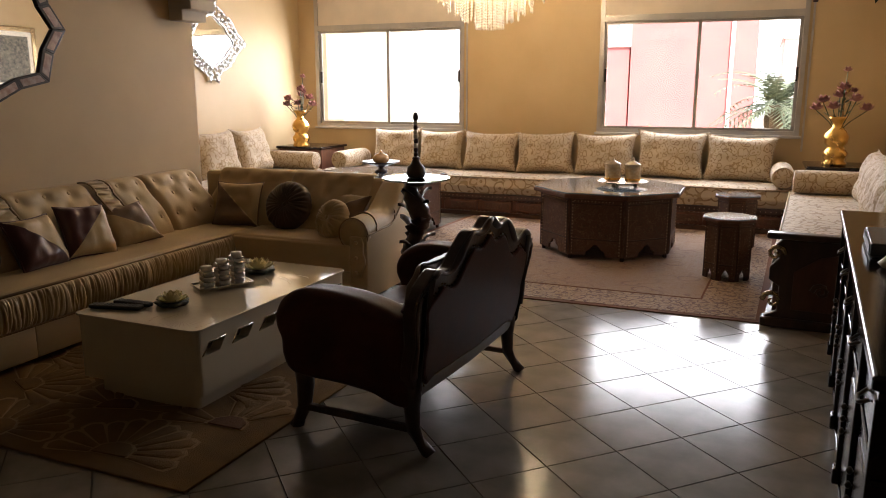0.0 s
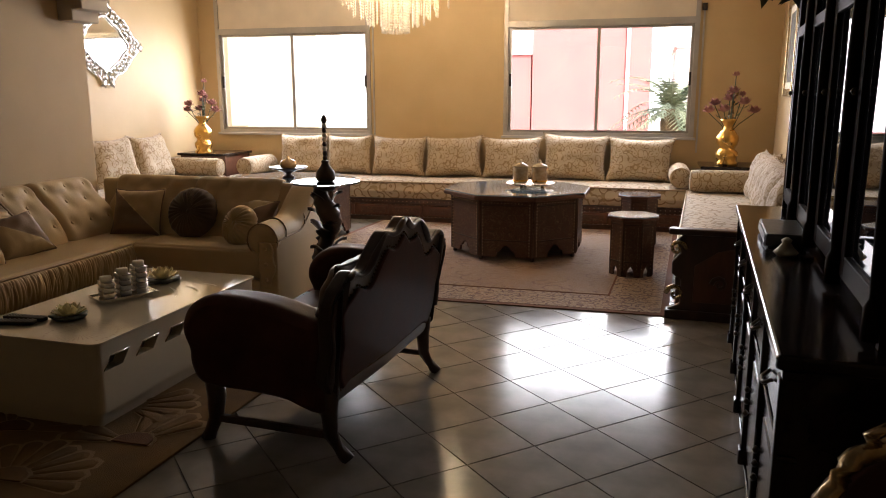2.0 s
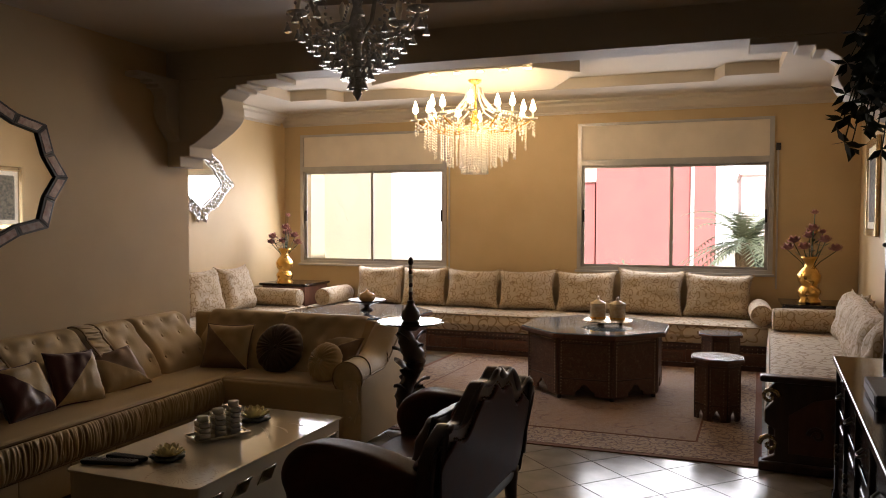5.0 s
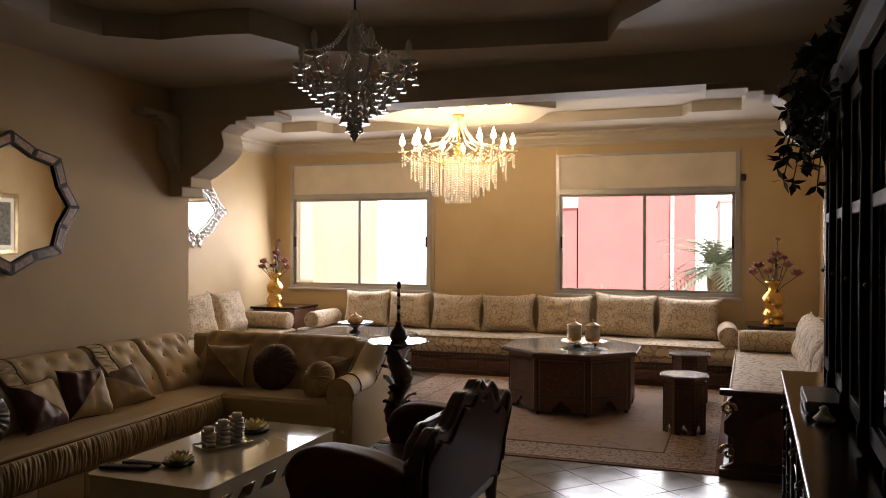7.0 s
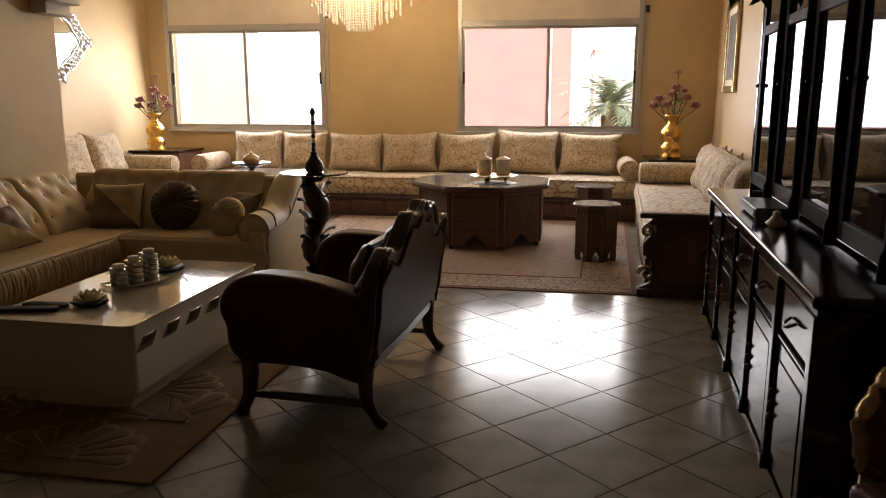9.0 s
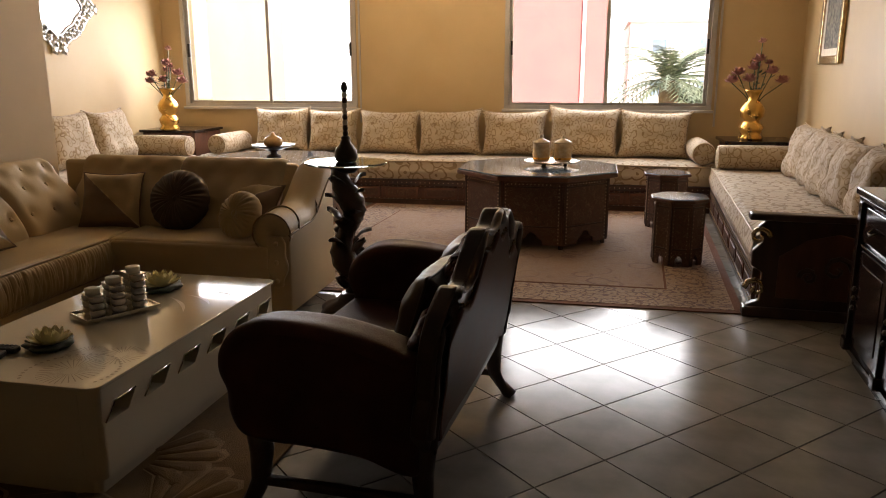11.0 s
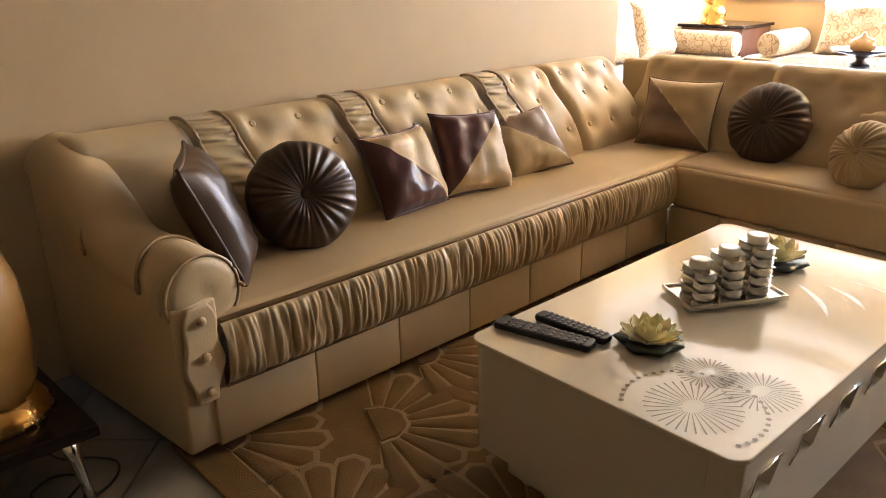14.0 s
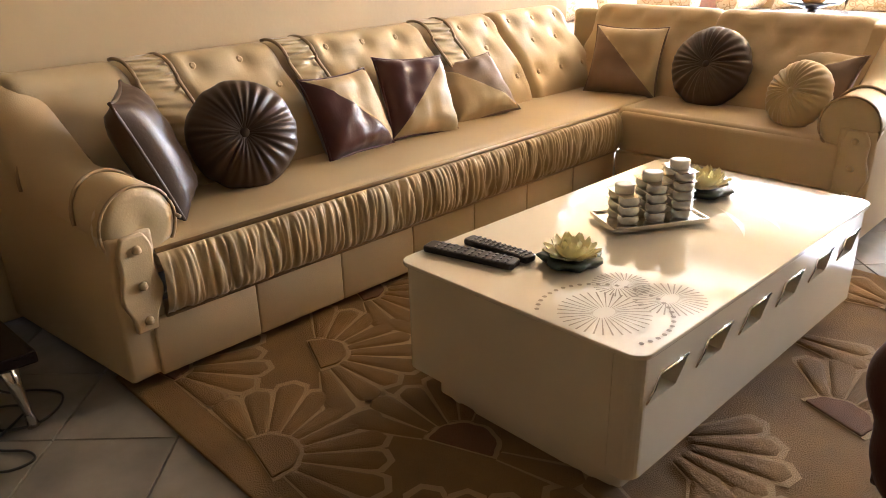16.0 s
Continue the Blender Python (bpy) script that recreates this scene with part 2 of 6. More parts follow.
def slab(pts, d0, d1, axes="xz", bevel=0.0, seg=2):
    """A flat outline pushed through from d0 to d1 along the third axis."""
    bm = bmesh.new()
    def v(p, d):
        return {"xz": (p[0], d, p[1]), "yz": (d, p[0], p[1]), "xy": (p[0], p[1], d)}[axes]
    a = [bm.verts.new(v(p, d0)) for p in pts]
    b = [bm.verts.new(v(p, d1)) for p in pts]
    bm.faces.new(a)
    bm.faces.new(b[::-1])
    for i in range(len(pts)):
        j = (i + 1) % len(pts)
        bm.faces.new((a[i], b[i], b[j], a[j]))
    bmesh.ops.recalc_face_normals(bm, faces=bm.faces)
    if bevel:
        bmesh.ops.bevel(bm, geom=bm.edges[:], offset=bevel, segments=seg, affect='EDGES', profile=0.5)
    return bm

def tube(pts, r, seg=8, bm=None, flat=1.0):
    """A rod along points; r is a number or one for each point."""
    bm = bm or bmesh.new()
    pts = [Vector(p) for p in pts]
    rs = r if isinstance(r, (list, tuple)) else [r] * len(pts)
    rings = []
    for i, p in enumerate(pts):
        d = (pts[min(i + 1, len(pts) - 1)] - pts[max(i - 1, 0)]).normalized()
        side = d.cross(Vector((0, 0, 1)) if abs(d.z) < 0.9 else Vector((0, 1, 0))).normalized()
        up = side.cross(d)
        rings.append([bm.verts.new(p + rs[i] * (math.cos(2 * math.pi * k / seg) * side * flat + math.sin(2 * math.pi * k / seg) * up)) for k in range(seg)])
    for r0, r1 in zip(rings, rings[1:]):
        for k in range(seg):
            bm.faces.new((r0[k], r0[(k + 1) % seg], r1[(k + 1) % seg], r1[k]))
    bm.faces.new(rings[0][::-1])
    bm.faces.new(rings[-1])
    return bm

def sheet(fn, nu, nv, closed=False):
    """A skin over fn(u, v), u and v from 0 to 1."""
    bm = bmesh.new()
    g = [[bm.verts.new(fn(i / nu, j / nv)) for j in range(nv + 1)] for i in range(nu + 1)]
    for i in range(nu):
        for j in range(nv):
            bm.faces.new((g[i][j], g[i + 1][j], g[i + 1][j + 1], g[i][j + 1]))
    return bm

def smoothstep(a, b, x):
    t = max(0, min(1, (x - a) / (b - a)))
    return t * t * (3 - 2 * t)

def pillow_half(w, h, d, side, seed=0, k=0.09):
    """Half the skin of a stuffed cushion, standing in xz, with drawn-out corners."""
    def fn(u, v):
        a, b = 2 * u - 1, 2 * v - 1
        pinch = 1 - k * (1 - abs(a) ** 2.5) * abs(b) ** 3
        pinch2 = 1 - k * (1 - abs(b) ** 2.5) * abs(a) ** 3
        puff = max(0, (1 - a ** 4)) ** 0.55 * max(0, (1 - b ** 4)) ** 0.55
        wr = noise.noise(Vector((a * 2.2 + seed, b * 2.2, side * 3))) * 0.12 * d
        wr -= 0.09 * d * max(0, 1 - 5 * abs(noise.noise(Vector((a * 3.1 + seed * 2, b * 1.2, side * 7))))) * abs(b) ** 1.5
        return (a * w / 2 * pinch2, side * (d / 2 * puff + wr * puff), h / 2 + b * h / 2 * pinch)
    return fn

def cushion(m, w, h, d, mats, label, category="cushion", group="", name="cushion", seed=0, split=0, k=0.09):
    """A scatter cushion; with split 1 or -1 the front is two cloths parted along a diagonal."""
    th = thing(name, m, label, category, group)
    if split:
        for half, mat in ((0, mats[0]), (1, mats[1])):
            bm = sheet(pillow_half(w, h, d, -1, seed, k), 20, 20)
            bmesh.ops.bisect_plane(bm, geom=bm.verts[:] + bm.edges[:] + bm.faces[:], plane_co=(0, 0, h / 2), plane_no=(split / w, 0, 1 / h), clear_inner=half == 0, clear_outer=half == 1)
            part("front_panel", bm, mat, th, smooth=True)
    else:
        part("front_panel", sheet(pillow_half(w, h, d, -1, seed, k), 18, 18), mats[0], th, smooth=True)
    part("back_panel", sheet(pillow_half(w, h, d, 1, seed, k), 14, 14), mats[-1], th, smooth=True)
    f = pillow_half(w, h, d, 1, 0, k)
    rim = [f(i / 8, 0) for i in range(8)] + [f(1, i / 8) for i in range(8)] + [f(1 - i / 8, 1) for i in range(8)] + [f(0, 1 - i / 8) for i in range(9)]
    part("piping", tube([(p[0], 0, p[2]) for p in rim], 0.006, 6), mats[-1], th, smooth=True)
    return th

# ---- the rooms ----
FAR, LEFT, LEFT2, RIGHT_AT_FAR, SLANT = 9.715, -3.70, -5.28, 1.90, 0.0596
def right_x(y):
    return RIGHT_AT_FAR - SLANT * (FAR - y)
W1, W2, SILL, HEAD, BOXTOP = (-5.02, -2.86), (-1.16, 1.04), 0.97, 2.27, 2.74
TOP = 3.25
floor = structure("floor", B((-5.5, 2.1, -5.2, 9.99, -0.12, -0.006)), GROUT, "pale polished ceramic tile floor with dark joints", "floor")
structure("wall_north", B((-5.5, W1[0], FAR, FAR + 0.28, 0, TOP), (W1[1], W2[0], FAR, FAR + 0.28, 0, TOP), (W2[1], 2.2, FAR, FAR + 0.28, 0, TOP),
    (W1[0], W1[1], FAR, FAR + 0.28, 0, SILL), (W2[0], W2[1], FAR, FAR + 0.28, 0, SILL), (W1[0], W1[1], FAR, FAR + 0.28, BOXTOP, TOP), (W2[0], W2[1], FAR, FAR + 0.28, BOXTOP, TOP)),
    WALL, "warm cream painted wall with two windows", "wall")
structure("wall_west", B((LEFT - 0.2, LEFT, -5.0, 5.68, 0, TOP), bevel=0.006), WALL, "plain unseen cream wall closing the room, set back to weaken bounced light the sofa", "wall")
structure("wall_west_alcove", B((LEFT2 - 0.2, LEFT2, 5.4, FAR, 0, TOP)), WALL, "cream painted wall of the window end", "wall")
structure("wall_alcove_return", B((LEFT2, LEFT - 0.2, 5.48, 5.68, 0, TOP)), WALL, "cream painted return wall", "wall")
# Unseen back wall, set far off so less light bounces into the near room.
structure("wall_south_unseen", B((-3.9, 1.6, -5.2, -5.0, 0, TOP)), WALL, "unseen cream wall closing the room, set back to weaken bounced light", "wall")
structure("wall_east", slab([(right_x(-5.0), -5.0), (right_x(FAR), FAR), (right_x(FAR) + 0.2, FAR), (right_x(-5.0) + 0.2, -5.0)], 0, TOP, "xy"), WALL, "unseen cream wall closing the room, set back to weaken bounced light the dark cabinet", "wall")

# beam with stepped scroll corbels between the two rooms
def corbel(flip, base):
    pts = [(0, 1.99), (0.13, 1.99), (0.13, 2.07), (0.22, 2.07), (0.22, 2.15)]
    for i in range(9):
        a = math.pi * i / 8
        pts.append((0.36 + 0.09 * math.sin(a) - 0.05 * math.cos(a) - 0.04 + 0.02 * i, 2.17 + 0.30 * i / 8))
    pts += [(0.52, 2.52), (0.60, 2.575), (0.66, 2.575), (0.66, 2.605), (0.76, 2.605), (0.76, 2.63), (1.02, 2.63), (1.02, 2.67), (0, 2.67)]
    return [(base + flip * x, z) for x, z in pts]
beam = structure("beam", B((LEFT, 1.75, 5.42, 5.70, 2.67, TOP), bevel=0.004), CEIL, "plastered beam between two rooms", "beam")
part("corbel", slab(corbel(1, LEFT + 0.003), 5.417, 5.703, "xz", 0.008), CEIL, beam)
part("corbel", slab(corbel(-1, right_x(5.5)), 5.42, 5.70, "xz", 0.008), CEIL, beam)
part("corbel", slab([(5.60 - (5.60 - y) * 0.62, z) for y, z in [(y, z + 0.006) for y, z in corbel(-1, 5.595)]], LEFT + 0.002, LEFT + 0.126, "yz", 0.008), CEIL, beam)
part("corbel", slab(corbel(-1, 5.60), right_x(5) - 0.10, right_x(5) + 0.05, "yz", 0.008), CEIL, beam)

# near ceiling: dropped plaster sheet with a wavy recess
def ring_sheet(hole, x0, x1, y0, y1, z0, z1):
    """A ceiling sheet with a hole; both outlines run the same way round."""
    bm = bmesh.new()
    cx, cy = sum(p[0] for p in hole) / len(hole), sum(p[1] for p in hole) / len(hole)
    def edge(p):
        dx, dy = p[0] - cx, p[1] - cy
        k = min(((x1 - cx) / dx if dx > 0 else (x0 - cx) / dx) if dx else 1e9, ((y1 - cy) / dy if dy > 0 else (y0 - cy) / dy) if dy else 1e9)
        return (cx + dx * k, cy + dy * k)
    pts = list(hole)
    for c in ((x0, y0), (x1, y0), (x1, y1), (x0, y1)):
        ang = math.atan2(c[1] - cy, c[0] - cx)
        best = min(range(len(pts)), key=lambda i: abs(math.atan2(math.sin(math.atan2(pts[i][1] - cy, pts[i][0] - cx) - ang), math.cos(math.atan2(pts[i][1] - cy, pts[i][0] - cx) - ang))))
        pts[best] = (*pts[best], c)
    inn = [[bm.verts.new((p[0], p[1], z)) for p in pts] for z in (z0, z1)]
    out = [bm.verts.new((*(p[2] if len(p) > 2 else edge(p)), z0)) for p in pts]
    n = len(pts)
    for i in range(n):
        j = (i + 1) % n
        bm.faces.new((inn[0][i], inn[0][j], out[j], out[i]))
        bm.faces.new((inn[0][i], inn[0][j], inn[1][j], inn[1][i]))
    return bm
def lobed_hole(cy):
    """Curved and notched edge of the recess, the near half mirroring the far one."""
    far = [(1.05, 0.0), (1.0, 1.4), (0.9, 2.0), (0.45, 2.2), (0.15, 2.6), (0.03, 3.0), (-1.05, 2.87), (-1.9, 2.65), (-1.98, 2.35), (-2.07, 2.13), (-2.36, 2.08), (-2.70, 2.08), (-2.98, 1.88), (-3.06, 1.55), (-3.0, 1.1)]
    loop = [(x, cy + d) for x, d in far] + [(x, cy - d) for x, d in far[:0:-1]]
    return [(p[0] + (q[0] - p[0]) * k / 5, p[1] + (q[1] - p[1]) * k / 5) for p, q in zip(loop, loop[1:] + loop[:1]) for k in range(5)]
structure("ceiling_near", ring_sheet(lobed_hole(2.0), LEFT, 1.8, -5.0, 5.42, 2.90, 3.06), CEIL, "cream plaster ceiling with a wavy recess", "ceiling")
structure("ceiling_near_upper", B((-3.9, 2.0, -5.2, 5.5, 3.06, 3.12)), CEIL, "recessed upper ceiling plane", "ceiling")
structure("ceiling_far", ring_sheet([(-4.5, 6.6), (-3.9, 6.6), (-3.8, 6.4), (-2.0, 6.4), (0.1, 6.4), (0.2, 6.6), (1.0, 6.6), (1.0, 7.9), (1.0, 8.6), (0.5, 8.6), (0.4, 8.85), (-1.8, 8.85), (-3.9, 8.85), (-4.0, 8.6), (-4.5, 8.6), (-4.5, 7.6)],
    LEFT2, 2.1, 5.70, FAR, 3.02, 3.14), CEIL, "cream plaster ceiling with a stepped recess", "ceiling")
structure("ceiling_far_upper", B((-5.5, 2.2, 5.5, 9.9, 3.14, 3.2)), CEIL, "recessed upper ceiling of the window end", "ceiling")
structure("ceiling_panel", slab([(-3.0, 7.75), (-2.2, 7.3), (-1.25, 7.3), (-0.8, 7.75), (-1.25, 8.6), (-2.2, 8.6)], 2.985, 3.10, "xy", 0.01), CEIL, "dropped plaster panel round the lit chandelier", "ceiling")
cornice = [(0, 2.86), (0.03, 2.86), (0.03, 2.89), (0.06, 2.91), (0.10, 2.95), (0.10, 2.98), (0.15, 3.0), (0.15, 3.02), (0, 3.02)]
structure("trim_cornice", slab([(FAR - x, z) for x, z in cornice], LEFT2, 1.89, "yz"), CEIL, "moulded plaster cornice", "cornice")
structure("trim_cornice_west", slab([(LEFT2 + x, z) for x, z in cornice], 5.7, FAR - 0.15, "xz"), CEIL, "moulded plaster cornice", "cornice")
for i in range(5):
    x = -2.15 + i * 0.235
    sp = thing("spot_light", pose(x, 7.36, 2.985), "small lit recessed ceiling spot", "spot light", "ceiling spots")
    part("rim", lathe([(0.035, -0.008), (0.045, -0.008), (0.045, 0.0), (0.03, 0.0)], 16), CHROME, sp)
    part("bulb", lathe([(0.015, -0.014), (0.03, -0.011), (0.033, 0)], 16), SPOT, sp)

# ---- windows ----
def window(name, x0, x1, label):
    w = tagged(new(name), label, "window", "", "structure")
    part("window_frame", B((x0, x0 + 0.05, FAR - 0.02, FAR + 0.06, SILL, BOXTOP), (x1 - 0.05, x1, FAR - 0.02, FAR + 0.06, SILL, BOXTOP), (x0 + 0.05, x1 - 0.05, FAR - 0.02, FAR + 0.06, SILL, SILL + 0.04),
        (x0 + 0.05, x1 - 0.05, FAR - 0.02, FAR + 0.06, HEAD - 0.04, HEAD + 0.03), (x0 + 0.05, x1 - 0.05, FAR - 0.02, FAR + 0.06, BOXTOP - 0.03, BOXTOP)), ALU, w)
    part("shutter_box", B((x0 + 0.05, x1 - 0.05, FAR, FAR + 0.05, HEAD + 0.03, BOXTOP - 0.03)), SHUT, w, "cream shutter box panel")
    part("window_sill", B((x0 - 0.02, x1 + 0.02, FAR - 0.05, FAR, SILL - 0.03, SILL - 0.002), bevel=0.004), ALU, w)
    mid = (x0 + x1) / 2
    for a, b, d in ((x0 + 0.05, mid + 0.02, 0.02), (mid - 0.02, x1 - 0.05, 0.045)):
        y0, y1, z0, z1 = FAR + d, FAR + d + 0.022, SILL + 0.04, HEAD - 0.04
        s = part("sash", B((a, a + 0.035, y0, y1, z0, z1), (b - 0.035, b, y0, y1, z0, z1), (a + 0.035, b - 0.035, y0, y1, z0, z0 + 0.03), (a + 0.035, b - 0.035, y0, y1, z1 - 0.03, z1)), ALU, w)
        g = part("pane", B((a + 0.035, b - 0.035, y0 + 0.008, y0 + 0.013, z0 + 0.03, z1 - 0.03)), GLASS, s)
        g.visible_shadow = False
    for x in (x0 + 0.075, x1 - 0.075):
        part("latch", B((x - 0.012, x + 0.012, FAR - 0.005, FAR + 0.02, 1.55, 1.70), bevel=0.004), BLACKF, w)
    part("shutter_strap", B((x1 + 0.03, x1 + 0.05, FAR - 0.012, FAR - 0.002, 0.8, 2.42)), ALU, w, "grey shutter strap")
    part("strap_guide", B((x1 + 0.015, x1 + 0.065, FAR - 0.03, FAR - 0.002, 2.36, 2.44), bevel=0.006), BLACKF, w)
window("window_1", *W1, "sliding aluminium window with two bright panes")
window("window_2", *W2, "sliding aluminium window facing a red house")

# ---- outside ----
structure("ground", B((-1500, 1500, -1500, 2500, -3.6, -3.5)), EARTH, "pale sunlit ground outside", "ground")
structure("backdrop_sky", B((-400, 400, 160, 161, -3.5, 160)), glow("hazy_sky", (0.93, 0.96, 1.0), 0.9), "white hazy sky far beyond the houses", "sky")
structure("wall_storey_below", B((-5.5, 2.1, -5.2, 9.985, -3.5, -0.125)), CREAMW, "rendered storey below the rooms", "wall")
def house(name, x0, x1, y0, y1, z1, mat, label, wins):
    h = thing(name, pose(0, 0, 0), label, "house")
    part("wall", B((x0, x1, y0, y1, -3.5, z1)), mat, h)
    part("roof", B((x0 - 0.15, x1 + 0.15, y0 - 0.15, y1 + 0.15, z1, z1 + 0.25), bevel=0.03), WHITEW, h)
    for wx, wz in wins:
        wd = part("window", B((wx - 0.55, wx + 0.55, y0 - 0.04, y0 - 0.004, wz - 0.6, wz + 0.6)), ALU, h)
        part("pane", B((wx - 0.48, wx + 0.48, y0 - 0.055, y0 - 0.045, wz - 0.53, wz + 0.53)), TOPG, wd)
    return h
house("red_house", -7.8, 0.2, 55.0, 66, 10, REDW, "red rendered house facing the windows", [])
house("red_outbuilding", -14, -7.96, 55.4, 66, 4.3, REDW, "low red rendered house with a flat roof", [])
house("apartment_house", -19, -4, 75, 90, 15, WHITEW, "white apartment house behind the red roofs", [(x, z) for x in (-16, -12.5, -9) for z in (7.6, 11.0)])
house("white_house", 2.0, 24, 62, 75, 5.0, WHITEW, "white apartment house in the distance", [(4.2, 3.2), (7.6, 3.2), (4.2, 0.2), (7.6, 0.2)])
house("cream_house", -9.5, -5.63, 11.5, 14.2, 7.5, CREAMW, "cream rendered house side wall", [])
for x in (-1.4,):
    part("downpipe", B((x, x + 0.25, 54.7, 54.98, -3.5, 9.8), bevel=0.05), WHITEW, bpy.data.objects["red_house"], "white drain pipe")
def palm(x, y, z, label):
    th = thing("palm_tree", pose(x, y, -3.5), label, "palm tree")
    h = z + 3.5
    part("trunk", lathe([(0.16 - 0.04 * i / 24 + (0.02 if i % 2 else 0), h * i / 24) for i in range(25)], 12), BARK, th)
    bm = bmesh.new()
    rng = random.Random(5)
    for k in range(46):
        a, el, ln = rng.uniform(0, 6.28), rng.uniform(-0.4, 1.3), rng.uniform(0.85, 1.35)
        spine = []
        for i in range(9):
            s = i / 8 * ln
            spine.append(Vector((math.cos(a) * s * math.cos(el * (1 - 0.4 * i / 8)), math.sin(a) * s * math.cos(el * (1 - 0.4 * i / 8)), h + s * math.sin(el) - 0.5 * s * s)))
        tube(spine, [0.012 - 0.0012 * i for i in range(9)], 4, bm)
        for i in range(1, 9):
            for q in (0.0, 0.5):
                p = spine[i - 1].lerp(spine[i], 1 - q)
                d = (spine[i] - spine[i - 1]).normalized()
                for sgn in (-1, 1):
                    sd = d.cross(Vector((0, 0, 1))).normalized() * sgn
                    tip = p + (sd * 0.8 + d * 0.6 - Vector((0, 0, 0.25))) * 0.22 * (1.1 - i / 12)
                    v = [bm.verts.new(p - d * 0.02), bm.verts.new(p + d * 0.02), bm.verts.new(tip)]
                    bm.faces.new(v)
    part("crown", bm, FROND, th)
palm(0.83, 12.4, 1.25, "feathery palm tree outside the window")
def shrub(x, y, z, r, seed):
    th = thing("shrub", pose(x, y, -3.5), "leafy green shrub outside the window", "shrub", "garden shrubs")
    rng = random.Random(seed)
    part("trunk", tube([(0, 0, 0), (0.05, 0, (z + 3.5) * 0.5), (0, 0.05, z + 3.3)], [0.09, 0.06, 0.03], 8), BARK, th)
    bm = bmesh.new()
    for k in range(1500):
        d = Vector((rng.gauss(0, 1), rng.gauss(0, 1), rng.gauss(0, 0.8))).normalized() * r * rng.uniform(0.45, 1.0) * (1 + 0.35 * noise.noise(Vector((k * 0.013, seed, 0))))
        c = Vector((0, 0, z + 3.5)) + d
        u, v = Vector((rng.uniform(-1, 1), rng.uniform(-1, 1), rng.uniform(-1, 1))).normalized() * 0.07, Vector((rng.uniform(-1, 1), rng.uniform(-1, 1), rng.uniform(-1, 1))).normalized() * 0.04
        bm.faces.new([bm.verts.new(c - u), bm.verts.new(c + v), bm.verts.new(c + u), bm.verts.new(c - v)])
    part("crown", bm, FROND, th)
shrub(1.15, 13.2, 0.75, 0.42, 1)
shrub(-1.4, 16.0, 0.1, 0.6, 2)
shrub(1.9, 13.8, 0.7, 0.5, 3)

# ---- corner sofa ----
SX, SY0, SY1, LY = -2.90, 2.55, 5.68, 4.99      # seat front, arm end, back end, front of the short side
sofa = thing("corner_sofa", pose(0, 0, 0), "cream tufted faux-leather corner sofa with ruched front", "sofa")
def back_profile(u):
    """Across the backrest: from the seat, up the leaning front and over the rolled top; depth from the wall and height."""
    if u < 0.62:
        t = u / 0.62
        return 0.40 - 0.19 * t + 0.05 * math.sin(math.pi * t), 0.40 + 0.36 * t
    a = (u - 0.62) / 0.38 * math.pi * 0.62
    return 0.115 + 0.095 * math.cos(a), 0.76 + 0.085 * math.sin(a)
def tuft(s, z, pitch, dimple):
    d = 0
    for row, zz in enumerate((0.56, 0.70, 0.80)):
        k = round(s / pitch - 0.5 * (row % 2)) + 0.5 * (row % 2)
        d += dimple * math.exp(-(((s - k * pitch) / 0.035) ** 2 + ((z - zz) / 0.035) ** 2))
    return d
def back_skin(s0, s1, along, pitch=0.19, dimple=0.028):
    n = max(8, int((s1 - s0) / 0.02))
    def fn(u, v):
        s = s0 + (s1 - s0) * u
        d, z = back_profile(v)
        edge = 0.035 * (1 - min(1, min(u, 1 - u) * (s1 - s0) / 0.05)) ** 2
        d -= tuft(s - s0 + 0.5 * pitch, z, pitch, dimple) + edge
        return (LEFT + d, s + 0.05 - 0.09 * v, z - edge * 0.5) if along == "y" else (s, SY1 + 0.04 - d * 0.95, z - edge * 0.5)
    return sheet(fn, n, 30)
def ruched(s0, s1, along, w=None):
    def fn(u, v):
        s = s0 + (s1 - s0) * u
        d, z = back_profile(v)
        d += 0.012 + 0.008 * math.sin(v * 62 + 1.2 * math.sin(s * 37)) + 0.004 * math.sin(v * 131 + s * 20) - 0.012 * abs(2 * u - 1) ** 3
        return (LEFT + d, s + 0.05 - 0.09 * v, z + 0.006)
    return sheet(fn, 8, 110)
def band_edge(s):
    return tube([(LEFT + back_profile(v / 24)[0] + 0.012, s + 0.05 - 0.09 * v / 24, back_profile(v / 24)[1] + 0.006) for v in range(25)], 0.007, 6)
bands = [(2.98, 3.12), (3.58, 3.71), (4.36, 4.50)]
cuts = [2.58, 2.98, 3.12, 3.58, 3.71, 4.36, 4.50, 4.86, 5.42]
